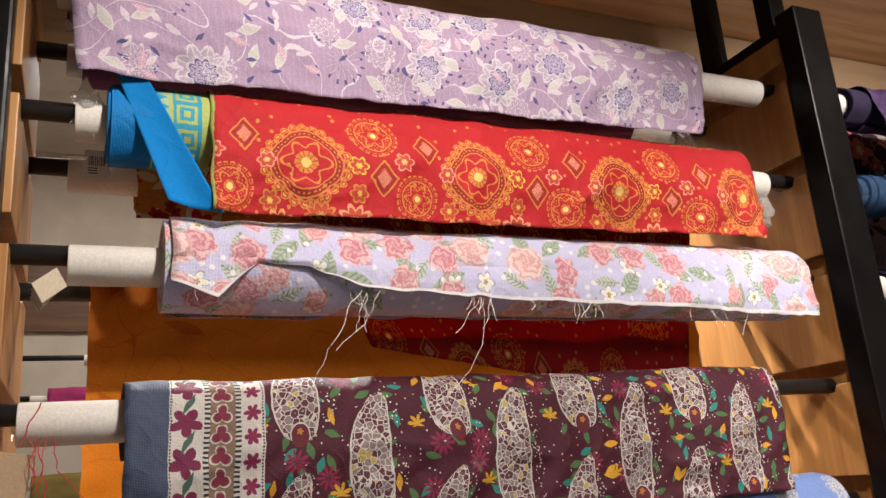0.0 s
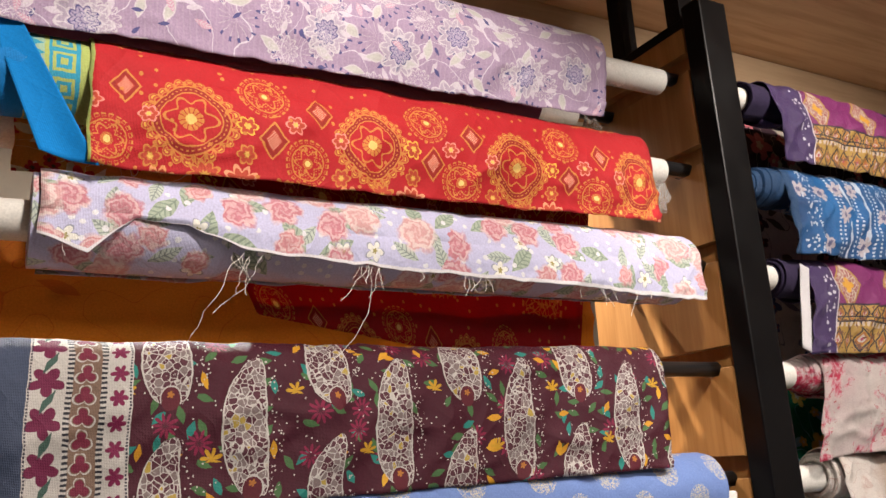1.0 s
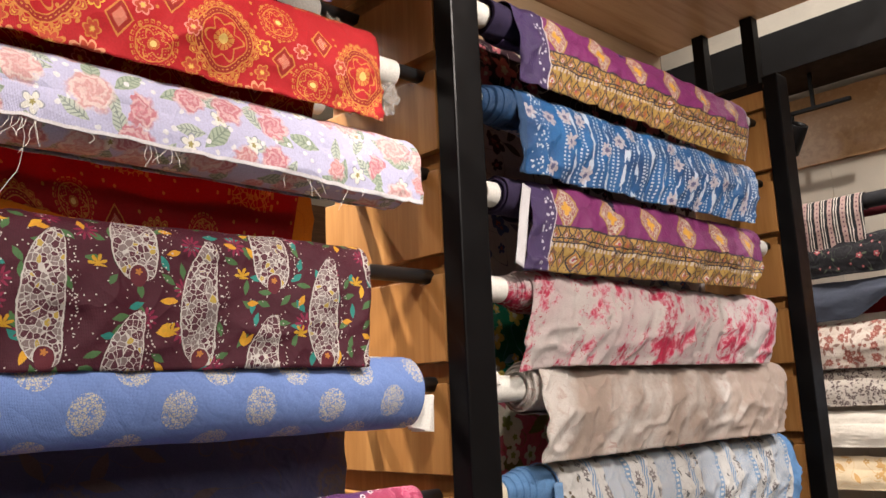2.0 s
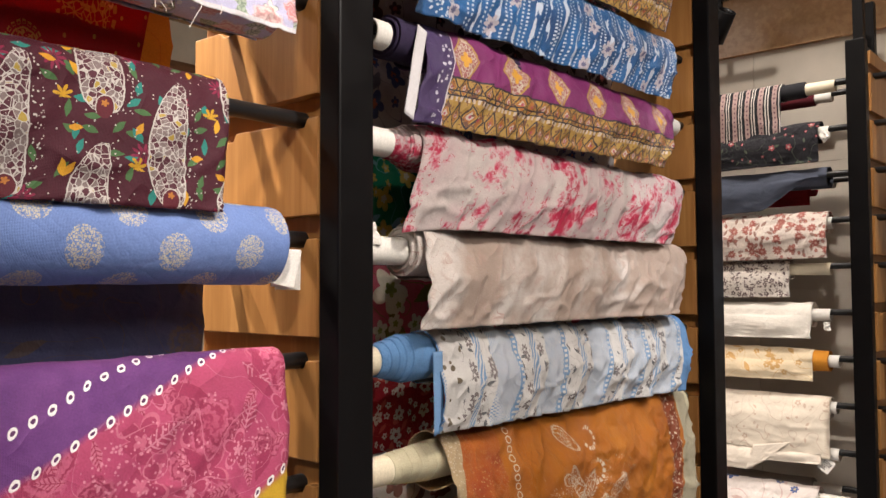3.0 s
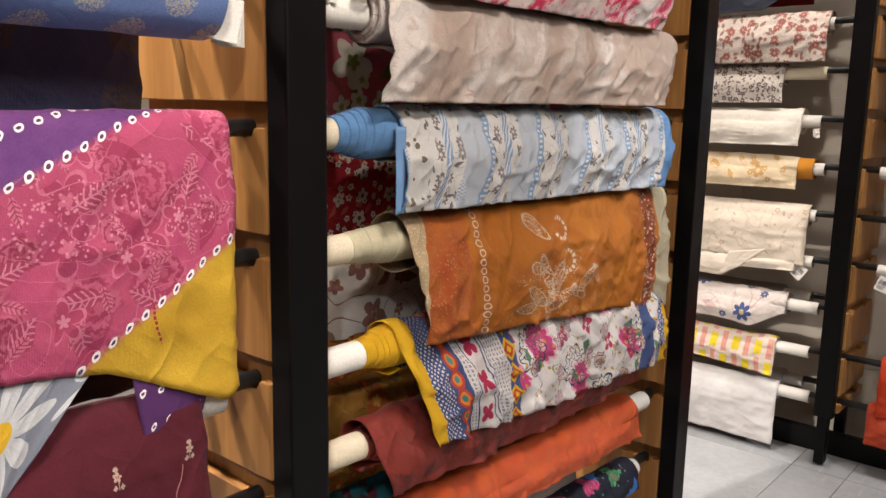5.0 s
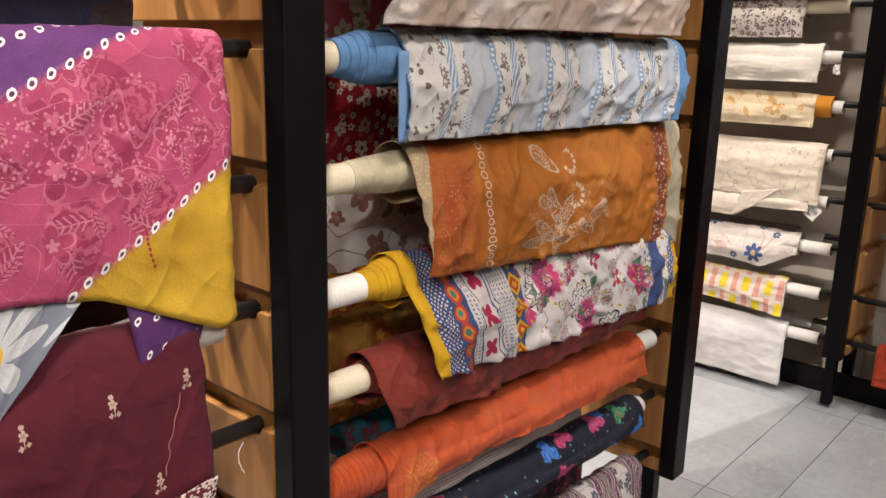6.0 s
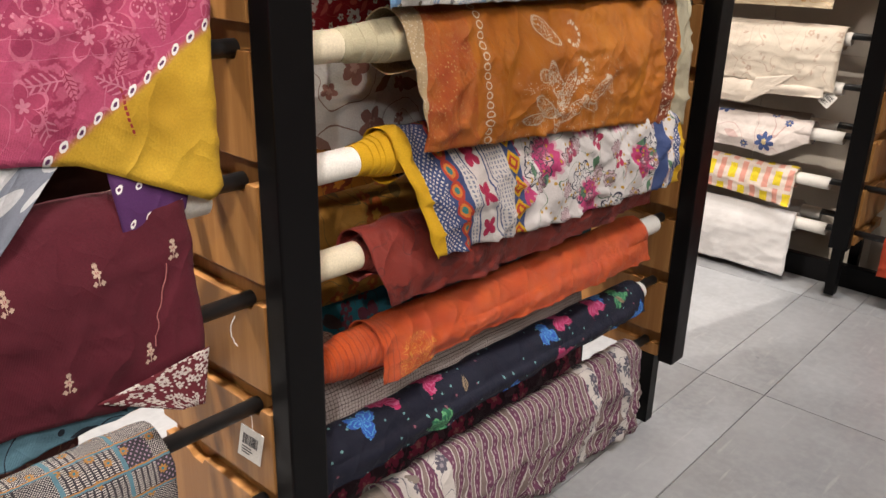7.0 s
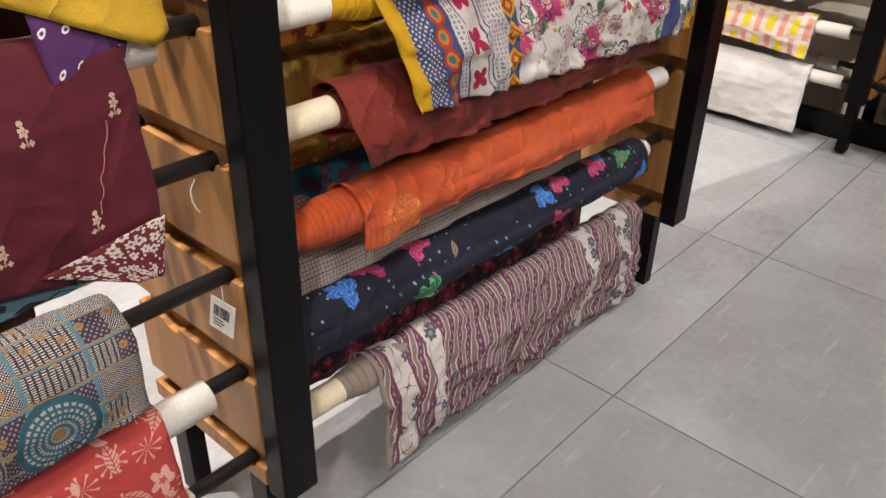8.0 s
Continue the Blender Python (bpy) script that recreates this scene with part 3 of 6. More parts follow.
def print_patch():
    m = Mat("patchwork_print", 0.8, 0, 0.2)
    u, v = m.uv()
    U, V = u, v
    u, v = u * 1.7, v * 1.7
    c = m.rgb((0.05, 0.045, 0.055))
    du, dv = (u / 0.075).floor(), (v / 0.075).floor()
    k = m.noise(du * 3.7, dv * 5.3, 2.0, 1.3, 0.0)
    wht = (0.58, 0.54, 0.50)
    a = ((u * 900.0).sin() * (v * 900.0).sin()).gt(0.25)
    b = (v * 1100.0).sin().gt(0.2) * (u * 420.0).sin().gt(-0.5)
    d = ((u + v) * 420.0).sin().gt(0.2) * ((u - v) * 420.0).sin().gt(0.0)
    c = m.mix(a * k.lt(0.45), c, wht)
    c = m.mix(b * k.band(0.45, 0.58), c, wht)
    c = m.mix(d * k.gt(0.58), c, (0.32, 0.22, 0.30))
    c = bloom(m, c, u, v, 26.0, 0.012, (0.40, 0.20, 0.06), (0.05, 0.20, 0.25), 8, 0.35, 0.4, 1.0)
    c = m.mix((v / 0.075).frac().lt(0.12) + (u / 0.15).frac().lt(0.07), c, (0.10, 0.22, 0.28))
    c = m.mix((v / 0.075).frac().lt(0.05), c, (0.42, 0.20, 0.06))
    u, v = U, V
    x, y = cell(m, u, v, 0.30, 0.24, 1.0, 0.06)
    e = dist(x, y * 1.0)
    ringc = m.mix((e * 720.0).sin().gt(0.0) * (m.angle(y, x) * 30.0).sin().gt(-0.3), (0.04, 0.12, 0.15), (0.42, 0.38, 0.40))
    c = m.mix(e.lt(0.058), c, ringc)
    c = m.mix(e.band(0.050, 0.058), c, (0.03, 0.10, 0.13))
    c = m.mix(e.lt(0.008), c, (0.35, 0.16, 0.06))
    return finish(m, c)


def print_coral():
    m = Mat("coral_flower_print", 0.8, 0, 0.2)
    u, v = m.uv()
    c = m.rgb((0.47, 0.065, 0.06))
    pale = (0.66, 0.36, 0.31)
    c = spray(m, c, u, v, 18.0, 0.024, pale, 9, 0.6, 1.0, None, 0.3)
    c = leaf(m, c, u, v, 17.0, 0.026, 0.011, pale, 0.6, 3.0, (0.47, 0.065, 0.06))
    c = leaf(m, c, u, v, 26.0, 0.014, 0.006, pale, 0.5, 13.0)
    c = bloom(m, c, u, v, 11.0, 0.022, pale, (0.5, 0.1, 0.09), 5, 0.5, 0.55, 6.0)
    return finish(m, c)


def print_purple_gold():
    m = Mat("purple_gold_border_print", 0.5, 0, 0.4, 0.03)
    u, v = m.uv()
    gold, blk, wht = (0.40, 0.245, 0.06), (0.03, 0.02, 0.03), (0.52, 0.43, 0.35)
    c = m.rgb((0.185, 0.022, 0.12))
    x, y = cell(m, u, v, 0.16, 0.40, 0.30, 0.005)
    d = (x / 0.042).abs() + ((y - 0.01) / 0.052).abs() * 0.9
    lace = m.voronoi(u, v, 0.0, 120.0, "DISTANCE_TO_EDGE").lt(0.08)
    c = m.mix(d.lt(1.0), c, m.mix(lace, (0.30, 0.10, 0.10), wht))
    c = m.mix(d.band(0.92, 1.04), c, gold)
    c = m.mix(petals(m, x, y - 0.012, 0.018, 4.0, 0.5).lt(1.0), c, (0.62, 0.32, 0.04))
    # gold bands and diamonds below
    low = m.rgb(gold)
    x, y = cell(m, u, v, 0.034, 0.052, 0.0, 0.132)
    d = x.abs() / 0.017 + y.abs() / 0.026
    low = m.mix(d.band(0.75, 1.0), low, blk)
    low = m.mix(d.lt(0.6), low, (0.36, 0.13, 0.03))
    low = m.mix(d.lt(0.38) * m.noise(u, v, 1.0, 30.0, 1.0).gt(0.45), low, (0.50, 0.42, 0.36))
    low = m.mix(m.noise(u, v, 4.0, 90.0, 2.0).gt(0.58), low, (0.16, 0.07, 0.04))
    low = m.mix(d.lt(0.16), low, (0.35, 0.05, 0.1))
    speck = m.voronoi(u, v, 0.0, 210.0)[0].lt(0.22)
    low = m.mix(v.band(0.062, 0.085) * speck, low, (0.25, 0.12, 0.03))
    low = m.mix(v.band(0.058, 0.062) + v.band(0.085, 0.088) + v.band(0.094, 0.097) + v.band(0.158, 0.161) + v.gt(0.172), low, blk)
    low = m.mix(v.band(0.097, 0.106) * ((u * 500.0).sin().gt(0.0)), low, wht)
    low = m.mix(v.gt(0.163), low, m.mix((u * 260.0).sin().gt(0.0), (0.16, 0.03, 0.1), gold))
    c = m.mix(v.gt(0.058), c, low)
    # dark violet end borders
    b = m.rgb((0.055, 0.03, 0.105))
    vor = m.voronoi(u, v, 0.0, 70.0)[0].lt(0.3)
    e1 = u.lt(0.265) + u.gt(1.195)
    b = m.mix(vor * (u.band(0.23, 0.258) + u.band(1.2, 1.225)), b, (0.50, 0.48, 0.56))
    b = m.mix(u.band(0.262, 0.265) + u.band(1.195, 1.198), b, (0.55, 0.5, 0.55))
    c = m.mix(e1, c, b)
    return finish(m, c, 0.35, 0.12)


def print_shibori():
    m = Mat("blue_tie_dye_print", 0.55, 0, 0.4, 0.03)
    u, v = m.uv()
    c = m.mix(m.noise(u, v, 1.0, 9.0, 3.0).ramp(0.3, 0.7), (0.01, 0.045, 0.14), (0.015, 0.13, 0.36))
    wht = (0.46, 0.52, 0.62)
    n = m.noise(u * 1.0, v * 0.4, 0.0, 55.0, 3.0)
    band = ((u / 0.062).frac() - 0.5).abs()
    c = m.mix(band.lt(0.12) * n.gt(0.5) * u.gt(0.3), c, wht)
    c = m.mix((band - 0.38).abs().lt(0.05) * (v * 700.0).sin().gt(0.0) * u.gt(0.28), c, wht)
    c = bloom(m, c, u, v, 16.0, 0.022, (0.42, 0.38, 0.42), (0.1, 0.1, 0.2), 7, 0.4, 0.5, 2.0)
    edge = u.band(0.20, 0.245) + u.gt(1.17)
    c = m.mix(edge * m.voronoi(u, v, 0.0, 120.0)[0].lt(0.33), c, wht)
    c = m.mix(u.lt(0.185), c, (0.012, 0.05, 0.13))
    return finish(m, c, 0.35)


def print_pink_splash():
    m = Mat("white_pink_splash_print", 0.8, 0, 0.2, 0.03)
    u, v = m.uv()
    c = m.mix(m.noise(u, v, 0.0, 7.0, 3.0).ramp(0.4, 0.7), (0.52, 0.46, 0.44), (0.50, 0.36, 0.37))
    a = m.noise(u + v * 0.2, v * 0.8, 3.0, 8.0, 1.0) * 0.5 + m.noise(u + v * 0.3, v * 0.75, 5.0, 42.0, 4.0, 0.7) * 0.5
    c = m.mix(a.ramp(0.505, 0.55, 0.0, 0.8), c, (0.55, 0.19, 0.25))
    c = m.mix(a.ramp(0.54, 0.585), c, (0.42, 0.022, 0.065))
    c = m.mix(((m.noise(u, v, 8.0, 26.0, 3.0) - 0.5).abs().lt(0.006)) * a.gt(0.49), c, (0.36, 0.05, 0.07))
    return finish(m, c, 0.45)


def print_taupe():
    m = Mat("taupe_faded_print", 0.5, 0, 0.4, 0.03)
    u, v = m.uv()
    a = m.noise(u + v * 0.25, v * 0.15, 1.0, 3.6, 2.0) * 0.75 + m.noise(u, v, 6.0, 18.0, 4.0) * 0.25
    c = m.mix(a.ramp(0.44, 0.53), (0.64, 0.58, 0.54), (0.42, 0.325, 0.27))
    f = m.noise(u, v, 4.0, 34.0, 4.0)
    c = m.mix(f.ramp(0.55, 0.66, 0.0, 0.6), c, (0.46, 0.32, 0.27))
    c = vine(m, c, u, v, (0.48, 0.35, 0.31), 12.0, 0.02, 7.0)
    return finish(m, c, 0.45)


def print_blue_lace():
    m = Mat("blue_white_lace_print", 0.75, 0, 0.25, 0.03)
    u, v = m.uv()
    wht, blue = (0.62, 0.60, 0.58), (0.20, 0.32, 0.50)
    uu = u + v * 0.12
    k = (uu / 0.185).frac()
    c = m.rgb(wht)
    dotp = ((u * 1000.0).sin() * (v * 1000.0).sin()).gt(0.1)
    c = m.mix(k.lt(0.38) * dotp, c, blue)
    c = m.mix(k.band(0.38, 0.46), c, blue)
    c = m.mix(k.band(0.40, 0.44) * (v * 600.0).sin().gt(0.0), c, wht)
    c = m.mix(k.band(0.70, 0.82) * ((v + u * 2.0) * 330.0).sin().gt(-0.2), c, blue)
    f = bloom(m, c, u, v, 34.0, 0.012, (0.20, 0.17, 0.17), wht, 7, 0.5, 0.6, 1.0)
    f = vine(m, f, u, v, (0.3, 0.28, 0.27), 16.0, 0.02, 2.0)
    f = leaf(m, f, u, v, 44.0, 0.009, 0.003, (0.14, 0.14, 0.15), 0.5, 3.0)
    c = m.mix(k.band(0.47, 0.69) + k.gt(0.84), c, f)
    e = m.voronoi(u, v, 0.0, 46.0)[0].lt(0.26)
    c = m.mix(u.band(0.22, 0.275), c, m.mix(e, wht, (0.16, 0.13, 0.09)))
    c = m.mix(u.lt(0.215) + u.gt(1.20), c, (0.12, 0.26, 0.50))
    return finish(m, c, 0.5)


def print_ochre():
    m = Mat("ochre_block_print", 0.45, 0, 0.3)
    u, v = m.uv()
    c = m.mix(m.noise(u, v, 0.0, 8.0, 3.0).ramp(0.3, 0.7), (0.45, 0.155, 0.012), (0.36, 0.10, 0.009))
    wht, brn = (0.62, 0.50, 0.38), (0.22, 0.045, 0.012)
    lace = m.voronoi(u, v, 0.0, 130.0, "DISTANCE_TO_EDGE")
    spots = m.voronoi(u, v, 0.0, 210.0)[0].lt(0.40)
    # speckled leaves fan out from one stem
    for ox, oy, turn, l, w in ((0.585, 0.145, 0.5, 0.040, 0.011), (0.625, 0.105, 1.0, 0.042, 0.012), (0.665, 0.125, 2.2, 0.040, 0.011), (0.58, 0.085, 0.3, 0.028, 0.010), (0.70, 0.165, 2.7, 0.036, 0.010),
                               (0.64, 0.165, 1.6, 0.034, 0.010), (0.555, 0.165, 0.1, 0.030, 0.009), (0.78, 0.135, 2.4, 0.030, 0.010), (0.76, 0.165, 0.4, 0.026, 0.008), (0.61, 0.005, 0.6, 0.034, 0.012), (0.82, 0.125, 0.8, 0.024, 0.008)):
        x, y = u - ox, v - oy
        p, q = x * math.cos(turn) + y * math.sin(turn), y * math.cos(turn) - x * math.sin(turn)
        d = (p / (l * 1.3)) * (p / (l * 1.3)) + (q / (w * 1.35)) * (q / (w * 1.35))
        c = m.mix(d.lt(1.0) * spots, c, wht)
        c = m.mix(d.band(0.78, 1.12) * (p * 1300.0 + q * 700.0).sin().gt(-0.5), c, wht)
    # combed hooks
    for ox, oy, r in ((0.70, 0.015, 0.030), (0.715, 0.088, 0.032)):
        x, y = u - ox, v - oy
        e, g = dist(x, y * 1.15) / r, m.angle(y, x)
        comb = e.band(0.68, 1.0) * (g * 13.0).sin().gt(-0.35)
        c = m.mix(comb * (x + y * 0.6).gt(-0.018), c, wht)
        c = m.mix(e.lt(0.62) * m.voronoi(u, v, 0.0, 150.0)[0].lt(0.2), c, (0.30, 0.06, 0.02))
    c = m.mix(m.voronoi(u, v, 0.0, 240.0)[0].lt(0.26) * m.noise(u, v, 4.0, 26.0, 2.0).gt(0.52) * u.band(0.50, 0.86) * v.gt(0.06), c, wht)
    c = m.mix((u - 0.69 + (v - 0.13) * 0.9).abs().lt(0.005) * v.band(0.10, 0.16) * (v * 900.0).sin().gt(-0.2), c, wht)
    # a column of small loops beside the dark border
    x, y = cell(m, u, v, 2.0, 0.017, 0.415, 0.0)
    c = m.mix((dist(x, y * 1.1) / 0.0075).band(0.7, 1.05), c, wht)
    bd = m.mix(m.voronoi(u, v, 0.0, 160.0)[0].lt(0.26), (0.33, 0.055, 0.012), (0.50, 0.28, 0.12))
    c = m.mix(u.lt(0.385), c, m.mix(m.noise(u, v, 2.0, 12.0).ramp(0.35, 0.6), bd, (0.42, 0.12, 0.02)))
    c = m.mix((u + v * 0.25).lt(0.272), c, m.mix(m.voronoi(u, v, 0.0, 190.0)[0].lt(0.3), (0.46, 0.34, 0.20), (0.62, 0.52, 0.38)))
    c = m.mix(u.band(1.09, 1.15), c, m.mix(m.voronoi(u, v, 0.0, 120.0)[0].lt(0.32), brn, wht))
    c = m.mix(u.gt(1.165), c, (0.42, 0.37, 0.26))
    return finish(m, c, 0.5)


def print_yellow_folk():
    m = Mat("yellow_edged_folk_print", 0.75, 0, 0.25)
    u, v = m.uv()
    u = u + 0.017
    wht, red, navy, yel = (0.60, 0.56, 0.55), (0.42, 0.05, 0.03), (0.05, 0.075, 0.19), (0.62, 0.36, 0.015)
    c = m.rgb(wht)
    c = vine(m, c, u, v, (0.12, 0.20, 0.12), 6.0, 0.018, 3.0)
    c = bloom(m, c, u, v, 8.0, 0.042, (0.46, 0.05, 0.16), (0.62, 0.30, 0.36), 14, 0.45, 0.2, 2.0, (0.6, 0.35, 0.4))
    c = leaf(m, c, u, v, 16.0, 0.02, 0.008, (0.10, 0.20, 0.12), 0.35, 5.0)
    c = bloom(m, c, u, v, 10.0, 0.024, (0.34, 0.03, 0.08), wht, 4, 0.4, 0.7, 7.0)
    c = line_flower(m, c, u, v, 7.0, 0.050, (0.05, 0.05, 0.08), 10, 0.5, 4.0)
    c = line_flower(m, c, u, v, 15.0, 0.022, (0.10, 0.06, 0.07), 8, 0.6, 9.0, (0.42, 0.10, 0.18))
    c = dots(m, c, u, v, 60.0, 0.0035, (0.46, 0.26, 0.03), 0.25, 6.0)
    # woven borders: rings, check, dots
    b1 = m.mix(((u + v) * 560.0).sin().gt(0.0) + 0.0, m.rgb(navy), m.mix(((u - v) * 560.0).sin().gt(0.0), navy, wht))
    x, y = cell(m, u, v, 0.5, 0.036, 0.338, 0.0)
    d = dist(x * 1.1, y * 0.9)
    b2 = m.mix(d.lt(0.017), navy, red)
    b2 = m.mix(d.lt(0.011), b2, (0.60, 0.20, 0.04))
    b2 = m.mix(d.lt(0.006), b2, (0.05, 0.20, 0.18))
    b3 = m.mix((u * 760.0).sin().gt(0.2) * (v * 760.0).sin().gt(-0.3), wht, (0.20, 0.22, 0.30))
    x, y = cell(m, u, v, 0.5, 0.07, 0.41, 0.02)
    b4 = m.mix(petals(m, x, y, 0.024, 4.0, 0.6, 0.8).lt(1.0), wht, (0.36, 0.02, 0.07))
    b4 = m.mix(u.band(0.38, 0.384) + u.band(0.436, 0.44) + u.band(0.448, 0.451), b4, navy)
    x, y = cell(m, u, v, 0.5, 0.05, 0.52, 0.0)
    d = x.abs() + y.abs()
    b5 = m.mix(d.lt(0.024), navy, yel)
    b5 = m.mix(d.lt(0.016), b5, red)
    b5 = m.mix(d.lt(0.008), b5, yel)
    c = m.mix(u.band(0.505, 0.54) + u.band(1.08, 1.13), c, b5)
    c = m.mix(u.lt(0.505), c, b3)
    c = m.mix(u.lt(0.455), c, b4)
    c = m.mix(u.lt(0.378), c, b3)
    c = m.mix(u.lt(0.36), c, b2)
    c = m.mix(u.lt(0.318) + u.gt(1.17), c, b1)
    c = m.mix(u.lt(0.272) + u.gt(1.20), c, yel)
    return finish(m, c, 0.4)


def print_tone(name, base, motif, scale=8.0, size=0.045, rough=0.6, bump=0.4):
    """Tone on tone flowers."""
    m = Mat(name, rough, 0, 0.35, 0.03)
    u, v = m.uv()
    c = m.rgb(base)
    c = rose(m, c, u, v, scale, size, motif, base, 0.6, 1.0)
    c = leaf(m, c, u, v, scale * 2, size * 0.6, size * 0.2, motif, 0.4, 4.0)
    c = vine(m, c, u, v, motif, 7.0, 0.015, 2.0)
    return finish(m, c, bump)


def print_orange():
    m = Mat("orange_silk", 0.42, 0, 0.5, 0.03)
    u, v = m.uv()
    c = m.mix(m.noise(u * 0.6, v, 0.0, 16.0, 4.0).ramp(0.35, 0.7), (0.55, 0.085, 0.012), (0.48, 0.055, 0.01))
    g = (0.66, 0.26, 0.05)
    d = dist(u - 0.27, v - 0.03)
    lace = ((m.noise(u, v, 3.0, 45.0, 1.0) * 9.0).frac() - 0.5).abs().lt(0.13)
    c = m.mix(d.lt(0.05) * lace, c, g)
    c = m.mix(u.lt(0.225) * ((u * 520.0).sin().gt(0.85)), c, (0.36, 0.04, 0.01))
    return finish(m, c, 0.5)


def print_navy_butterfly():
    m = Mat("navy_butterfly_print", 0.7, 0, 0.3)
    u, v = m.uv()
    c = m.rgb((0.008, 0.009, 0.022))
    c = dots(m, c, u, v, 30.0, 0.003, (0.22, 0.08, 0.11), 0.2, 1.0)
    c = dots(m, c, u, v, 36.0, 0.0028, (0.16, 0.34, 0.34), 0.35, 4.0)
    for s, colr, rim in ((2.0, (0.03, 0.10, 0.42), (0.08, 0.28, 0.55)), (5.5, (0.34, 0.02, 0.10), (0.45, 0.10, 0.2)), (9.1, (0.02, 0.13, 0.07), (0.12, 0.35, 0.16))):
        x, y, k, q = scatter(m, u, v, 7.0, 0.9, s)
        d = petals(m, x, y, 0.037, 3.0, 0.62, k * 6.0) + (m.noise(u, v, s, 60.0, 3.0) - 0.5) * 1.2
        on = k.lt(0.36)
        c = m.mix(d.lt(1.0) * on, c, colr)
        c = m.mix(((d * 14.0 + m.angle(y, x) * 8.0).sin().gt(0.45)) * d.lt(1.0) * on, c, rim)
    c = leaf(m, c, u, v, 14.0, 0.02, 0.008, (0.30, 0.22, 0.14), 0.22, 12.0, (0.02, 0.02, 0.02))
    return finish(m, c)


def print_purple_stripe():
    m = Mat("plum_stripe_print", 0.85, 0, 0.15, 0.03)
    u, v = m.uv()
    w = u + v * 0.25 + (m.noise(u, v, 0.0, 11.0, 2.0) - 0.5) * 0.035
    k = (w / 0.030).frac()
    plum, wht, tau = (0.155, 0.055, 0.10), (0.58, 0.53, 0.50), (0.22, 0.16, 0.15)
    c = m.rgb(tau)
    c = m.mix(k.lt(0.45), c, plum)
    c = m.mix(k.band(0.17, 0.27) * (v * 420.0).sin().gt(0.2), c, (0.36, 0.26, 0.29))
    c = m.mix(k.band(0.47, 0.55) + k.band(0.90, 0.98), c, wht)
    e = m.rgb(wht)
    e = vine(m, e, u, v, (0.14, 0.14, 0.17), 11.0, 0.03, 4.0)
    e = bloom(m, e, u, v, 22.0, 0.016, (0.11, 0.10, 0.13), (0.3, 0.25, 0.28), 6, 0.7, 0.4, 2.0)
    on = u.band(0.25, 0.30) + u.band(0.355, 0.40) + u.band(0.94, 0.99) + u.band(1.10, 1.16)
    c = m.mix(on, c, e)
    c = m.mix(u.band(0.242, 0.25) + u.band(0.30, 0.306) + u.band(0.349, 0.355), c, plum)
    c = m.mix(u.lt(0.225), c, (0.30, 0.26, 0.23))
    return finish(m, c, 0.5, 0.2)


def print_check(name, base, line, step):
    m = Mat(name, 0.85, 0, 0.2)
    u, v = m.uv()
    c = m.mix((u / step).frac().lt(0.14), base, line)
    c = m.mix((v / step).frac().lt(0.14), c, line)
    c = m.mix((u / step * 0.25).frac().lt(0.02) + (v / step * 0.25).frac().lt(0.05), c, (line[0] * 0.4, line[1] * 0.4, line[2] * 0.4))
    return finish(m, c)


def print_floral(name, base, flower, heart, leafc, scale=12.0, r=0.026, rough=0.8, bump=0.35, n=5, keep=0.6):
    """A scattered flower print."""
    m = Mat(name, rough, 0, 0.25, 0.03)
    u, v = m.uv()
    c = m.rgb(base)
    c = vine(m, c, u, v, leafc, scale * 0.7, 0.018, 1.0)
    c = leaf(m, c, u, v, scale * 1.5, r * 0.9, r * 0.35, leafc, 0.5, 3.0)
    c = bloom(m, c, u, v, scale, r, flower, heart, n, keep, 0.45, 5.0)
    c = bloom(m, c, u, v, scale * 2.0, r * 0.45, flower, heart, n, 0.4, 0.45, 8.0)
    return finish(m, c, bump)


def print_stripes():
    m = Mat("black_pink_stripe_weave", 0.85, 0, 0.15)
    u, v = m.uv()
    k = (u / 0.058).frac()
    c = m.rgb((0.02, 0.02, 0.024))
    pk = m.mix((v * 300.0).sin().gt(0.5) * k.band(0.18, 0.3), (0.36, 0.25, 0.23), (0.12, 0.06, 0.08))
    c = m.mix(k.band(0.05, 0.42), c, pk)
    c = m.mix(k.band(0.55, 0.63) + k.band(0.74, 0.82), c, (0.55, 0.5, 0.46))
    return finish(m, c)


def print_blocks():
    m = Mat("pink_yellow_block_print", 0.8, 0, 0.2)
    u, v = m.uv()
    c = m.rgb((0.62, 0.52, 0.45))
    x, y = cell(m, u, v, 0.10, 0.09, 0.0, 0.01, True)
    c = m.mix(x.abs().lt(0.016) * y.abs().lt(0.03), c, (0.66, 0.50, 0.03))
    x, y = cell(m, u, v, 0.10, 0.09, 0.05, 0.01, True)
    c = m.mix(x.abs().lt(0.012), c, (0.60, 0.28, 0.22))
    return finish(m, c)


BAY1_X = -0.06


def print_rings():
    m = Mat("purple_ring_print", 0.7, 0, 0.3)
    u, v = m.uv()
    c = m.rgb((0.075, 0.02, 0.10))
    c = ring_dots(m, c, u + v * 0.5, ((v / 0.05).frac() - 0.5) * 0.05, 0.034)
    return finish(m, c)

# ---- helpers for meshes ----
def mesh_ob(name, bm, mat, parent=None, smooth=False):
    me = bpy.data.meshes.new(name)
    bm.normal_update()
    bm.to_mesh(me)
    bm.free()
    if smooth:
        me.shade_smooth()
    me.materials.append(mat)
    ob = new(name, me)
    if parent is not None:
        ob.parent = parent
    return ob


def part(name, bm, mat, parent, label="", smooth=False):
    ob = mesh_ob(name, bm, mat, parent, smooth)
    return tagged(ob, label=label) if label else ob


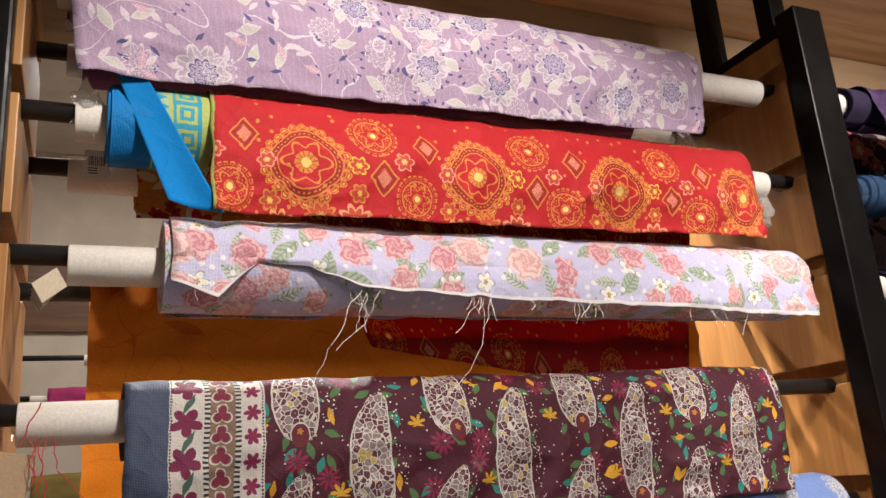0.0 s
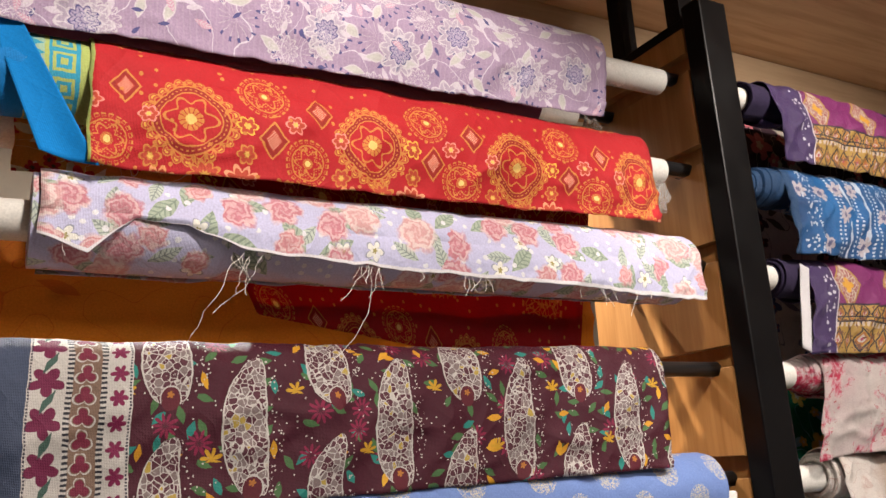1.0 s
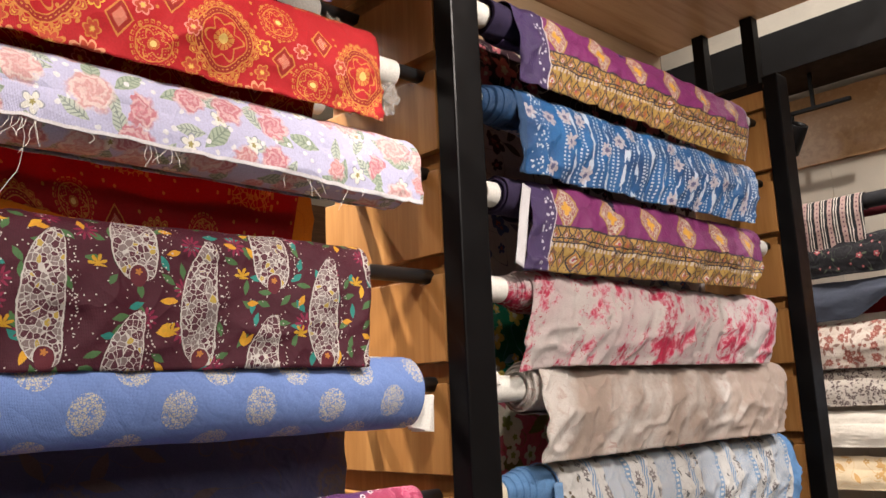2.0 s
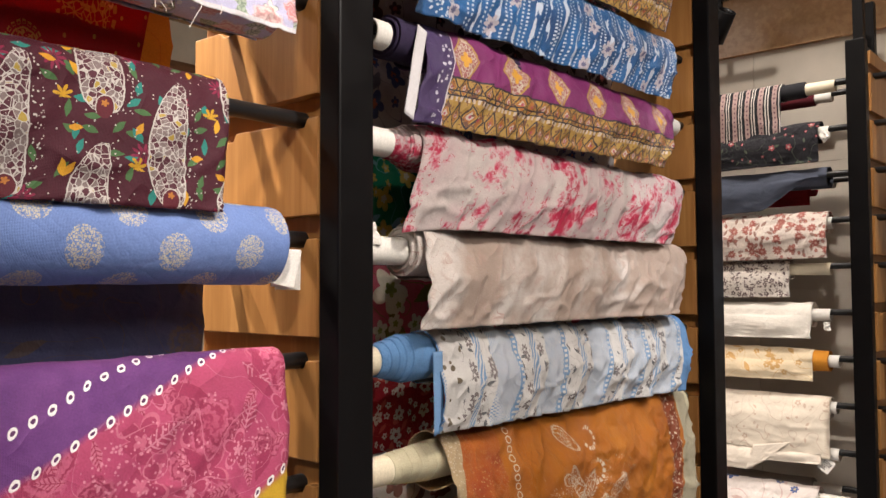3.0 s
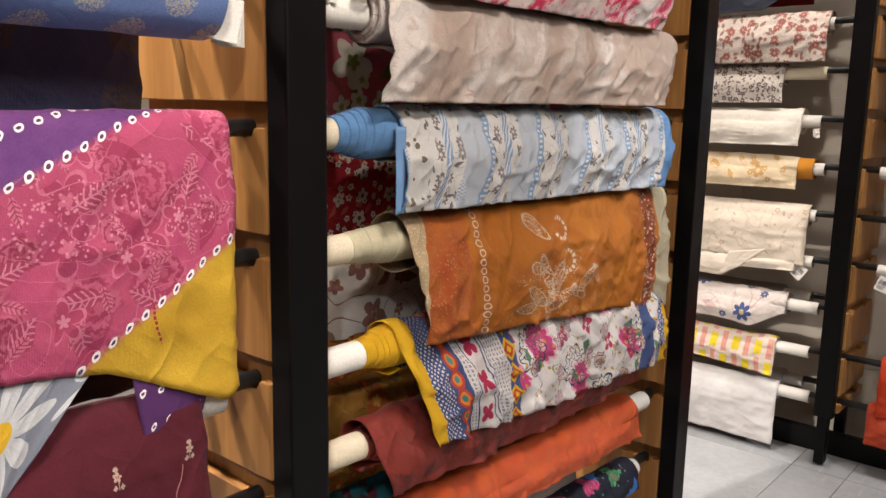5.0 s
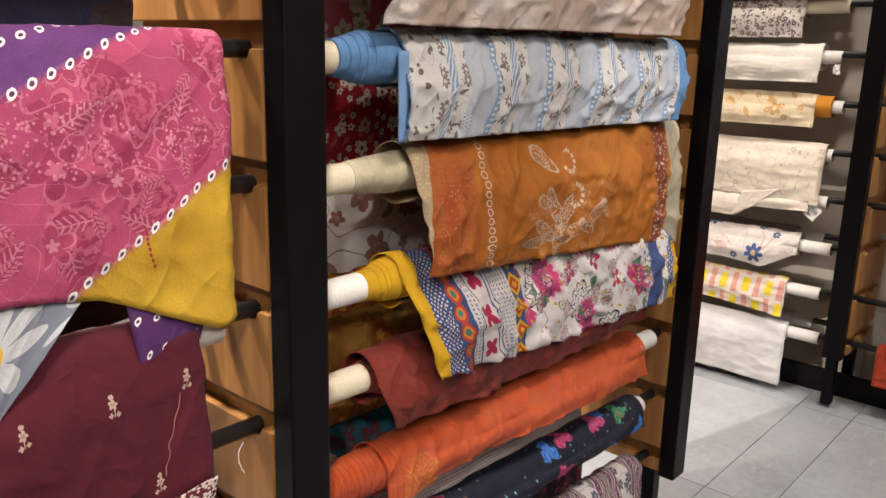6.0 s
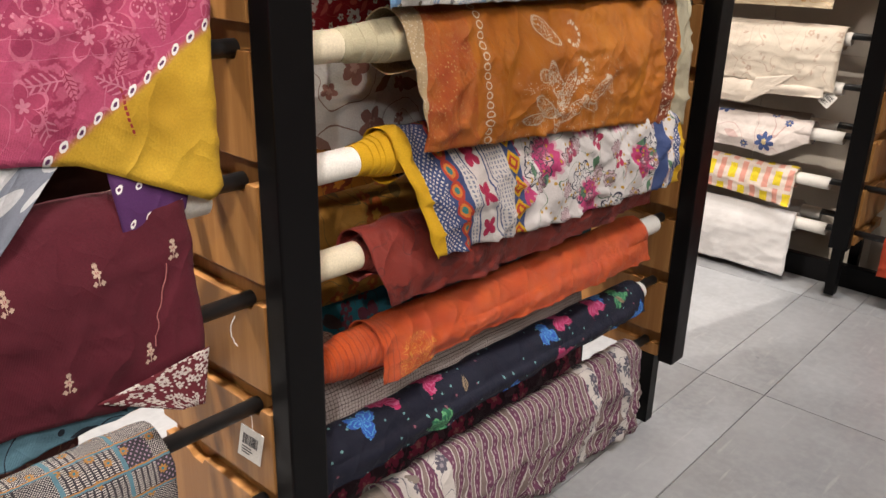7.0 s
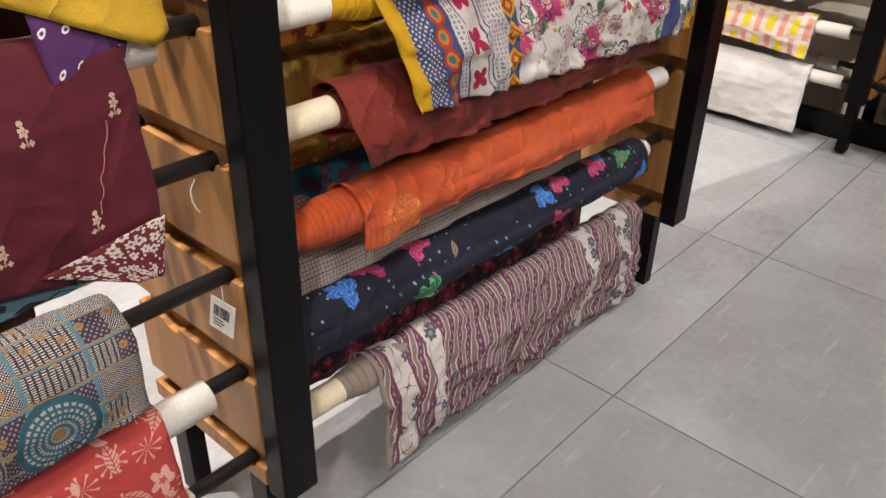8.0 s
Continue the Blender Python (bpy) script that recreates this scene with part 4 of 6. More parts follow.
def box(bm, lo, hi, bevel=0.0):
    c = [(a + b) / 2 for a, b in zip(lo, hi)]
    d = [max(b - a, 1e-4) for a, b in zip(lo, hi)]
    made = bmesh.ops.create_cube(bm, size=1.0, matrix=Matrix.Translation(c) @ Matrix.Diagonal((*d, 1)))
    if bevel:
        edges = {e for v in made["verts"] for e in v.link_edges}
        bmesh.ops.bevel(bm, geom=list(edges), offset=bevel, segments=2, profile=0.6, affect="EDGES")
    return bm


def boxed(lo, hi, bevel=0.0):
    return box(bmesh.new(), lo, hi, bevel)


def rod_bm(x0, x1, r, seg=16, hollow=0.0, bm=None, cy=0.0, cz=0.0):
    """A bar along local x; with hollow it is a tube with a wall."""
    bm = bm or bmesh.new()
    rings = []
    ch = min(0.0015, r * 0.15)
    prof = [(x0, r - ch), (x0 + ch, r), (x1 - ch, r), (x1, r - ch)]
    if hollow:
        prof = [(x0 + 0.03, hollow), (x0, hollow)] + prof + [(x1, hollow), (x1 - 0.03, hollow)]
    for x, rr in prof:
        rings.append([bm.verts.new((x, cy + rr * math.cos(k * math.tau / seg), cz + rr * math.sin(k * math.tau / seg))) for k in range(seg)])
    for a, b in zip(rings, rings[1:]):
        for k in range(seg):
            bm.faces.new((a[k], a[(k + 1) % seg], b[(k + 1) % seg], b[k]))
    if not hollow:
        bm.faces.new(rings[0])
        bm.faces.new(rings[-1])
    bmesh.ops.recalc_face_normals(bm, faces=bm.faces)
    return bm


def thing(name, label, category, group="", m=None):
    ob = new(name)
    ob.empty_display_size = 0.05
    if m is not None:
        ob.matrix_world = m
    return tagged(ob, label, category, group)


# ---- the plan ----
PITCH = 0.195
ROW0 = 2.25
FRONT_Y, BACK_Y = 1.147, 1.345
ROD_DROP = 0.022
PANEL_T = 0.085
DIVIDERS = (-0.148, 1.25, 2.635)
CEIL = 2.775
HIGH = 3.9
WALL_X = 4.45
ROD3_X = 4.10


def row(k):
    return ROW0 - PITCH * k


# ---- setting ----
floor = tagged(mesh_ob("floor", boxed((-5.0, -4.0, -0.1), (WALL_X, 5.4, -0.006)), GROUT), "grey stone tile floor with dark grout joints", "floor", kind="structure")
ceiling = tagged(mesh_ob("ceiling", boxed((-5.0, -4.0, CEIL), (2.70, 1.49, CEIL + 0.08), 0.002), WOOD_CEIL), "glossy brown wood veneer soffit over the racks", "ceiling", kind="structure")
tagged(mesh_ob("ceiling_upper", boxed((-5.0, -4.0, HIGH), (WALL_X + 0.1, 5.4, HIGH + 0.1)), PLASTER), "cream plaster upper ceiling", "ceiling", kind="structure")
tagged(mesh_ob("soffit_side", boxed((2.66, -4.0, CEIL + 0.082), (2.70, 1.49, HIGH - 0.002)), PLASTER), "cream plaster side of the soffit", "wall", kind="structure")
tagged(mesh_ob("wall_east", boxed((WALL_X, -4.0, -0.1), (WALL_X + 0.1, 5.4, 4.0)), CREAM), "cream tiled shop wall", "wall", kind="structure")
tagged(mesh_ob("wall_north", boxed((-5.0, 5.4, -0.1), (WALL_X, 5.5, 4.0)), PLASTER), "cream plaster wall", "wall", kind="structure")
tagged(mesh_ob("wall_south", boxed((-5.0, -4.1, -0.1), (WALL_X, -4.0, 4.0)), PLASTER), "cream plaster wall", "wall", kind="structure")
tagged(mesh_ob("wall_west", boxed((-5.1, -4.0, -0.1), (-5.0, 5.4, 4.0)), PLASTER), "cream plaster wall", "wall", kind="structure")
tagged(mesh_ob("bulkhead", boxed((-5.0, 1.475, 2.49), (2.70, 1.50, CEIL - 0.002), 0.001), WOOD_PALE), "pale wood board hanging behind the rack top", "bulkhead", kind="structure")


# ---- rack frames ----
def slotted_board_mesh(x0, x1, y0, y1, h, notched):
    """A board whose upper edge has a lip in front and two seats for rods."""
    top = h / 2
    line = [(y0, -h / 2), (y1, -h / 2), (y1, top)]
    if notched:
        for seat in (BACK_Y - RACK_Y, FRONT_Y - RACK_Y):
            line += [(seat + 0.032, top - 0.003), (seat + 0.017, top - 0.0135), (seat - 0.013, top - 0.0135), (seat - 0.021, top)]
    line.append((y0, top))
    bm = bmesh.new()
    sides = [[bm.verts.new((x, y, z)) for y, z in line] for x in (x0, x1)]
    bm.faces.new(sides[0])
    bm.faces.new(list(reversed(sides[1])))
    n = len(line)
    for i in range(n):
        j = (i + 1) % n
        bm.faces.new((sides[0][j], sides[0][i], sides[1][i], sides[1][j]))
    bmesh.ops.recalc_face_normals(bm, faces=bm.faces)
    bmesh.ops.bevel(bm, geom=list(bm.edges), offset=0.0018, segments=2, profile=0.6, affect="EDGES")
    me = bpy.data.meshes.new("slotted_board")
    bm.to_mesh(me)
    bm.free()
    me.materials.append(WOOD)
    return me


RACK_Y = 1.05


def rack_frame(m, first=None):
    """One upright of the rack: a backing board with slotted boards on both sides, a black post in front and a leg."""
    if first is not None:
        return copy_thing(first, m)
    t = thing("rack_frame", "slotted pine rack upright with a black steel post", "rack upright", "rack uprights", m)
    y0, y1 = 0.05, 0.41
    top = row(-1) + 0.04
    part("backing_board", boxed((0.022, y0 + 0.004, 0.24), (0.063, y1 - 0.004, top + 0.03), 0.002), WOOD, t)
    shared = {}
    for x0, x1 in ((0.0, 0.022), (0.063, 0.085)):
        for k in range(-1, 12):
            hi = min(row(k) + PITCH - 0.022, top + 0.03)
            lo = row(k) + 0.016 if k < 11 else 0.24
            key = (x0, round(hi - lo, 3))
            h = hi - lo
            if key not in shared:
                shared[key] = slotted_board_mesh(x0, x1, y0, y1, h, k >= 0)
            ob = new("slotted_board", shared[key])
            ob.parent = t
            ob.location = (0, 0, (hi + lo) / 2)
    part("post", boxed((0.002, 0.0, 0.225), (0.076, 0.048, row(-1) + 0.115), 0.004), BLACK, t, "black steel post")
    for y in (0.06, 0.33):
        part("leg", boxed((0.004, y, 0.0), (0.044, y + 0.05, 0.239), 0.002), BLACK, t, "black steel leg")
    part("top_rail", boxed((0.015, 0.049, top + 0.032), (0.06, 0.285, top + 0.062), 0.002), BLACK, t, "black steel rail")
    for y in (0.064, 0.235):
        part("upright", boxed((0.017, y, top + 0.063), (0.057, y + 0.04, CEIL - 0.001), 0.002), BLACK, t, "black steel bar up to the ceiling")
    return t


frame_a = rack_frame(pose(DIVIDERS[0], RACK_Y, 0))
for x in DIVIDERS[1:]:
    rack_frame(pose(x, RACK_Y, 0), frame_a)
RACK3_X = ROD3_X - 0.115
for y in (2.495, 1.057, -0.328):
    rack_frame(pose(RACK3_X, y, 0.012, 0, 0, -90), frame_a)

# ---- floor tiles ----
def tile_mesh(w, h):
    me = bpy.data.meshes.new("floor_tile")
    bm = boxed((0.0015, 0.0015, -0.006), (w - 0.0015, h - 0.0015, 0.0), 0.0012)
    bm.to_mesh(me)
    bm.free()
    me.materials.append(FLOOR)
    return me


ys = [1.12 + 0.915 * k for k in range(4, -1, -1)] + [0.905 - 0.915 * k for k in range(0, 6)]
ys = sorted(v for v in ys if v > -4.0)
shapes = {}
for a, b in zip(ys, ys[1:]):
    x = 2.145 - 0.92 * 7
    while x < WALL_X:
        w = min(0.92, WALL_X - x)
        key = (round(w, 3), round(b - a, 3))
        if key not in shapes:
            shapes[key] = tile_mesh(*key)
        ob = new("floor_tile", shapes[key])
        ob.location = (x, a, 0)
        ob.parent = floor
        x += 0.92
# ---- wall tiles behind the wall unit ----
east = bpy.data.objects["wall_east"]
me = bpy.data.meshes.new("wall_tile")
bm = boxed((-0.006, 0.001, 0.001), (0.0, 0.599, 0.299), 0.001)
bm.to_mesh(me)
bm.free()
me.materials.append(CREAM)
for i in range(-3, 7):
    for k in range(0, 9):
        ob = new("wall_tile", me)
        ob.location = (WALL_X, -0.2 + i * 0.6, 0.05 + k * 0.3)
        ob.parent = east

# ---- rolls of cloth ----
def wob(x, y, s):
    return noise.noise(Vector((x, y, s)))


def cloth_sheet(x0, x1, r, hang, fold, seed, nx=100, tail=0.6, ragged=0.0, slack=0.0, skew=(0.0, 0.0), gather=0.0, edge=False, belly=0.0):
    """A sheet over a roll of radius r along local x: it comes over the top from behind and hangs hang(f) below the axis in front (-y). UV in metres."""
    bm = bmesh.new()
    uvl = bm.loops.layers.uv.new("UVMap")
    arc, fall = 16, 28
    grid, uvs = [], []
    for i in range(nx + 1):
        f = i / nx
        x = x0 + (x1 - x0) * f
        h = max(hang(f) + ragged * wob(x * 40, seed, 1.3), 0.0)
        colv, colu = [], []
        for j in range(arc + fall + 1):
            if j <= arc:
                a = math.pi * (-tail + (tail + 1.0) * j / arc)
                s = (a - math.pi) * r
                d = r + gather * wob(x * 26 + s * 6, s * 5, seed + 50) + fold * 0.4 * wob(x * 9 + s * 4, s * 9, seed) + fold * 0.25 * max(0.0, 1.0 - 4 * abs(wob(x * 10 - s * 6, s * 8, seed + 41))) + fold * 0.1 * wob(x * 24, s * 30, seed + 5)
                y, z = d * math.cos(a), d * math.sin(a)
                dx = 0.0
            else:
                q = (j - arc) / fall
                s = q * h
                env = min(1.0, s / 0.05)
                ridge = max(0.0, 1.0 - 3.5 * abs(wob(x * 9.0 + s * 5.0, s * 6.0 - x * 2.0, seed + 31))) ** 2
                w = 0.55 * ridge * env + wob(x * 6.0 + s * 1.2, s * 2.0, seed) + 0.45 * wob(x * 15.0 - s * 3.0, s * 5.0, seed + 9) + 0.22 * wob(x * 40, s * 30, seed + 3)
                w += 0.6 * env * max(0.0, 1.0 - 5.0 * abs(wob(x * 13.0 + s * 10.0, s * 12.0 - x * 4.0, seed + 77))) ** 1.5
                y = -r - fold * (0.45 * env + w * (0.25 + 0.75 * env)) - slack * min(1.0, q * 1.4) - belly * min(1.0, f * 9.0, (1.0 - f) * 9.0) * math.sin(math.pi * min(1.0, q ** 0.7 * 1.06))
                y -= gather * (0.4 + 0.6 * env) * (wob(x * 26 + s * 7.0, s * 4.0, seed + 50) + 0.6 * wob(x * 48 - s * 14.0, s * 9.0, seed + 60))
                z = -s
                dx = fold * 0.35 * env * wob(x * 5, s * 6, seed + 20) + (skew[0] * (1 - f) + skew[1] * f) * q
            colv.append(bm.verts.new((x + dx + 0.004 * wob(s * 22, f * 2, seed) * (i in (0, nx)), y, z)))
            colu.append((x, s))
        grid.append(colv)
        uvs.append(colu)
    for i in range(nx):
        for j in range(arc + fall):
            q = ((i, j), (i, j + 1), (i + 1, j + 1), (i + 1, j))
            fc = bm.faces.new([grid[a][b] for a, b in q])
            fc.smooth = True
            if edge and j >= arc + fall - 3:
                fc.material_index = 1
            for lp, (a, b) in zip(fc.loops, q):
                lp[uvl].uv = uvs[a][b]
    return bm


def cloth_roll_bm(x0, x1, r0, r1, core, seed, layers=5, bulge=0.004, tele=0.0):
    """The wound body with stepped layers at both ends. r0, r1: radius at either end."""
    bm = bmesh.new()
    uvl = bm.loops.layers.uv.new("UVMap")
    seg, nx = 28, 26
    rng = random.Random(seed)
    prof = []
    for k in range(layers):
        rr = core + (r0 - core) * (k + 0.3) / layers
        off = rng.uniform(0.0, 0.010) + tele * k / layers
        prof += [(x0 + off, rr), (x0 + off + 0.001, rr + (r0 - core) / layers * 0.75)]
    for i in range(nx + 1):
        f = i / nx
        prof.append((x0 + tele + 0.008 + (x1 - x0 - tele - 0.016) * f, r0 + (r1 - r0) * f))
    for k in reversed(range(layers)):
        rr = core + (r1 - core) * (k + 0.3) / layers
        off = rng.uniform(0.0, 0.012)
        prof += [(x1 - off - 0.001, rr + (r1 - core) / layers * 0.75), (x1 - off, rr)]
    rings = []
    for x, rr in prof:
        ring = []
        for k in range(seg):
            a = k * math.tau / seg
            d = rr + (bulge * (wob(x * 5, math.cos(a) * 2 + 3, seed) + 0.5 * wob(x * 16, a * 1.0, seed + 2)) if rr > core * 1.3 else 0)
            ring.append(bm.verts.new((x, d * math.cos(a), d * math.sin(a))))
        rings.append(ring)
    for a, b, pa, pb in zip(rings, rings[1:], prof, prof[1:]):
        for k in range(seg):
            kk = (k + 1) % seg
            fc = bm.faces.new((a[k], b[k], b[kk], a[kk]))
            fc.smooth = True
            if pa[0] < x0 + tele + 0.009 or pb[0] > x1 - 0.013:
                for e in fc.edges:
                    if e.verts[0].co.x == e.verts[1].co.x:
                        e.smooth = False
            v0, v1 = k * math.tau / seg * r0, (k + 1) * math.tau / seg * r0
            for lp, uv in zip(fc.loops, ((pa[0], v0), (pb[0], v0), (pb[0], v1), (pa[0], v1))):
                lp[uvl].uv = uv
    bm.normal_update()
    return bm


def lerp(a, b):
    return lambda f: a + (b - a) * f


def fabric_roll(m, length, label, mat, x0, x1, r=0.045, r1=None, hang=None, fold=0.012, seed=1, tube=None, tube_mat=None, tube_r=0.026, body=None,
                flap=None, group="rolls of fabric", ragged=0.002, slack=0.0, nx=100, tail=0.6, layers=5, sag=0.012, skew=(0.0, 0.0), tele=0.0, gather=0.0, edge=None, belly=0.012):
    """A roll of cloth on a card tube, which hangs on a black rod between two rack uprights. m: the rod's left end."""
    t = thing("fabric_roll", label, "fabric roll", group, m)
    if m.translation.x > 3.0 or m.translation.y > 1.25:
        nx = 50
    part("rod", rod_bm(-0.012, length + 0.012, 0.0135, 14), ROD, t, "black steel rod", True)
    if tube:
        ob = part("core_tube", rod_bm(tube[0], tube[1], tube_r, 24, tube_r - 0.004), tube_mat or CARD, t, "card tube", True)
        ob.location = (0, 0, -sag)
    ob = part("wound_cloth", cloth_roll_bm(x0, x1, r, r1 or r, min(tube_r + 0.001, r * 0.6), seed, layers, 0.004, tele), body or mat, t)
    ob.location = (0, 0, -sag)
    if hang is not None:
        f0, f1 = flap or (x0 - 0.003, x1 + 0.003)
        ob = part("cloth_flap", cloth_sheet(f0, f1, max(r, r1 or r) + 0.004, hang, fold, seed + 0.37, nx, tail, ragged, slack, skew, gather, edge is not None, belly), mat, t)
        if edge:
            ob.data.materials.append(edge)
        ob.location = (0, 0, -sag)
        so = ob.modifiers.new("thickness", "SOLIDIFY")
        so.thickness, so.offset = 0.0012, 0
    return t


def quad_cloth(name, corners, mat, parent, fold=0.01, seed=1.0, nu=40, nv=30, label="", bow=0.0):
    """A hanging piece of cloth between four corners: top left, top right, bottom right, bottom left."""
    bm = bmesh.new()
    uvl = bm.loops.layers.uv.new("UVMap")
    a, b, c, d = (Vector(p) for p in corners)
    normal = (b - a).cross(d - a).normalized()
    w, h = (b - a).length, (d - a).length
    grid = []
    for i in range(nu + 1):
        f = i / nu
        line = []
        for j in range(nv + 1):
            g = j / nv
            p = (a * (1 - f) + b * f) * (1 - g) + (d * (1 - f) + c * f) * g
            k = wob(f * w * 8 + g * 1.0, g * h * 4, seed) + 0.5 * wob(f * w * 22, g * h * 14, seed + 4)
            p = p + normal * (fold * k * (0.25 + 0.75 * g) + bow * math.sin(f * math.pi) * g)
            line.append(bm.verts.new(p))
        grid.append(line)
    for i in range(nu):
        for j in range(nv):
            q = ((i, j), (i + 1, j), (i + 1, j + 1), (i, j + 1))
            fc = bm.faces.new([grid[s][t] for s, t in q])
            fc.smooth = True
            for lp, (s, t) in zip(fc.loops, q):
                lp[uvl].uv = (s / nu * w, t / nv * h)
    ob = part(name, bm, mat, parent, label)
    so = ob.modifiers.new("thickness", "SOLIDIFY")
    so.thickness, so.offset = 0.0012, 0
    return ob


def wire_bm(points, r, bm=None, seg=5):
    """A thin thread or bar along points."""
    bm = bm or bmesh.new()
    pts = [Vector(p) for p in points]
    rings = []
    for i, p in enumerate(pts):
        d = (pts[min(i + 1, len(pts) - 1)] - pts[max(i - 1, 0)]).normalized()
        s = d.orthogonal().normalized()
        t = d.cross(s)
        rings.append([bm.verts.new(p + (s * math.cos(k * math.tau / seg) + t * math.sin(k * math.tau / seg)) * r) for k in range(seg)])
    for a, b in zip(rings, rings[1:]):
        off = min(range(seg), key=lambda o: (a[0].co - b[o].co).length)
        for k in range(seg):
            bm.faces.new((a[k], a[(k + 1) % seg], b[(k + 1 + off) % seg], b[(k + off) % seg]))
    return bm


def loose_thread(parent, start, length, seed, r=0.00045, mat=None):
    rng = random.Random(seed)
    p = Vector(start)
    pts = [p.copy()]
    step = length / 14
    sway = rng.uniform(-0.5, 0.5)
    for i in range(14):
        sway += rng.uniform(-0.55, 0.55)
        sway *= 0.8
        p = p + Vector((step * sway, step * rng.uniform(-0.25, 0.2), -step * rng.uniform(0.6, 1.0)))
        pts.append(p.copy())
    return part("loose_thread", wire_bm(pts, r), mat or THREAD, parent)


def price_tag(parent, place, w=0.035, h=0.055, turn=(0, 0, 0), string=True, bars=True):
    """A white card tag with a bar code of plain bars, under the roll's end."""
    m = pose(*place, *turn)
    bm = boxed((-w / 2, -0.0006, -h), (w / 2, 0.0006, 0.0), 0.0005)
    bmesh.ops.transform(bm, matrix=m, verts=bm.verts)
    tag = part("price_tag", bm, PAPER, parent, "white paper price tag")
    if not bars:
        return tag
    bm = bmesh.new()
    rng = random.Random(int(place[0] * 1000))
    x = -w * 0.35
    while x < w * 0.3:
        t = rng.choice((0.0006, 0.001, 0.0016))
        box(bm, (x, -0.0012, -h * 0.55), (x + t, -0.0007, -h * 0.22))
        x += t + rng.choice((0.0008, 0.0014))
    for k in range(3):
        box(bm, (-w * 0.35, -0.0012, -h * (0.66 + k * 0.09)), (w * rng.uniform(0.0, 0.3), -0.0007, -h * (0.63 + k * 0.09)))
    bmesh.ops.transform(bm, matrix=m, verts=bm.verts)
    part("printed_bars", bm, INK, tag)
    if string:
        a = m.translation
        part("string", wire_bm([a + Vector((0, 0, -0.004)), a + Vector((0.004, 0.006, 0.02)), a + Vector((0.0, 0.02, 0.04))], 0.0006), THREAD, tag)
    return tag


def crumpled_wrap(parent, place, size=0.06, seed=1, mat=None, name="paper_wrap"):
    """A crumpled bit of wrapping left on a tube's end."""
    bm = bmesh.new()
    bmesh.ops.create_icosphere(bm, subdivisions=3, radius=1.0)
    for v in bm.verts:
        n = noise.cell(v.co * 2.1 + Vector((seed, 0, 0)))
        k = 0.55 + 0.5 * noise.noise(v.co * 1.6 + Vector((seed, 3, 1))) + 0.22 * noise.noise(v.co * 5 + Vector((1, seed, 1))) + 0.05 * n
        v.co = Vector((v.co.x * 0.7, v.co.y * 0.35, v.co.z)) * k * size + Vector(place)
    return part(name, bm, mat or WRAP, parent, "crumpled clear wrapping")


BAY1 = (-0.06, DIVIDERS[1])
BAY2 = (1.32, DIVIDERS[2])
LEN1, LEN2 = BAY1[1] - BAY1[0], BAY2[1] - BAY2[0]


def at1(k, back=False):
    return pose(BAY1[0], BACK_Y if back else FRONT_Y, row(k) - ROD_DROP)


def at2(k, back=False):
    lift = {7: 0.026, 8: 0.030, 9: 0.042, 10: 0.042}.get(k, 0.0)
    return pose(BAY2[0], BACK_Y if back else FRONT_Y, row(k) - ROD_DROP + lift, 0, math.degrees(math.atan(lift / LEN2)), 0)


def at3(k, back=False):
    return pose(ROD3_X + (0.2 if back else 0.0), 2.425, row(k) - 0.014, 0, 0, -90)


def at4(k, back=False):
    return pose(ROD3_X + (0.2 if back else 0.0), 0.987, row(k) - 0.014, 0, 0, -90)


def X1(x):
    return x - BAY1[0]


def X2(x):
    return x - BAY2[0]


LEN3 = 1.368

# ---- bay one, front rods, from the top down ----
def mixed(*pts):
    """A hang that runs through (fraction, metres) pairs."""
    def f(x):
        for (a, p), (b, q) in zip(pts, pts[1:]):
            if x <= b:
                return p + (q - p) * (x - a) / (b - a)
        return pts[-1][1]
    return f


RED = print_red()
t = fabric_roll(at1(-1), LEN1, "mauve cotton roll printed with white line flowers on a tube", print_mauve(), X1(-0.014), X1(1.03), 0.052, hang=mixed((0, 0.15), (1, 0.135)), fold=0.007, seed=3, gather=0.002, skew=(0.02,-0.03), tube=(X1(-0.03), X1(1.215)), tube_mat=PLASTIC, ragged=0.003)
crumpled_wrap(t, (X1(-0.035), -0.01, 0.03), 0.045, 4)
t = fabric_roll(at1(0), LEN1, "red cotton roll with gold medallions and a bright blue end", RED, X1(0.037), X1(1.108), 0.055, hang=mixed((0, 0.135), (1, 0.125)), fold=0.010, seed=7, gather=0.003, flap=(X1(0.166), X1(1.110)), tube=(X1(0.0), X1(1.185)))
BLUE_END = plain_cloth("bright_blue_cotton", (0.0, 0.17, 0.48))
quad_cloth("blue_corner", ((X1(0.045), -0.040, 0.052), (X1(0.082), -0.050, 0.045), (X1(0.180), -0.076, -0.150), (X1(0.112), -0.070, -0.135)), BLUE_END, t, 0.012, 2.0, 14, 30, "bright blue folded corner of the cloth", 0.008)
crumpled_wrap(t, (X1(1.165), -0.012, -0.065), 0.045, 9)
crumpled_wrap(t, (X1(0.018), -0.012, 0.0), 0.048, 14)
quad_cloth("cloth_tail", ((X1(0.30), 0.062, -0.05), (X1(1.06), 0.062, -0.05), (X1(1.0), 0.075, -0.40), (X1(0.42), 0.075, -0.30)), let_through(print_red(0.4), 0.5), t, 0.012, 5.0)
LAV = print_lavender()
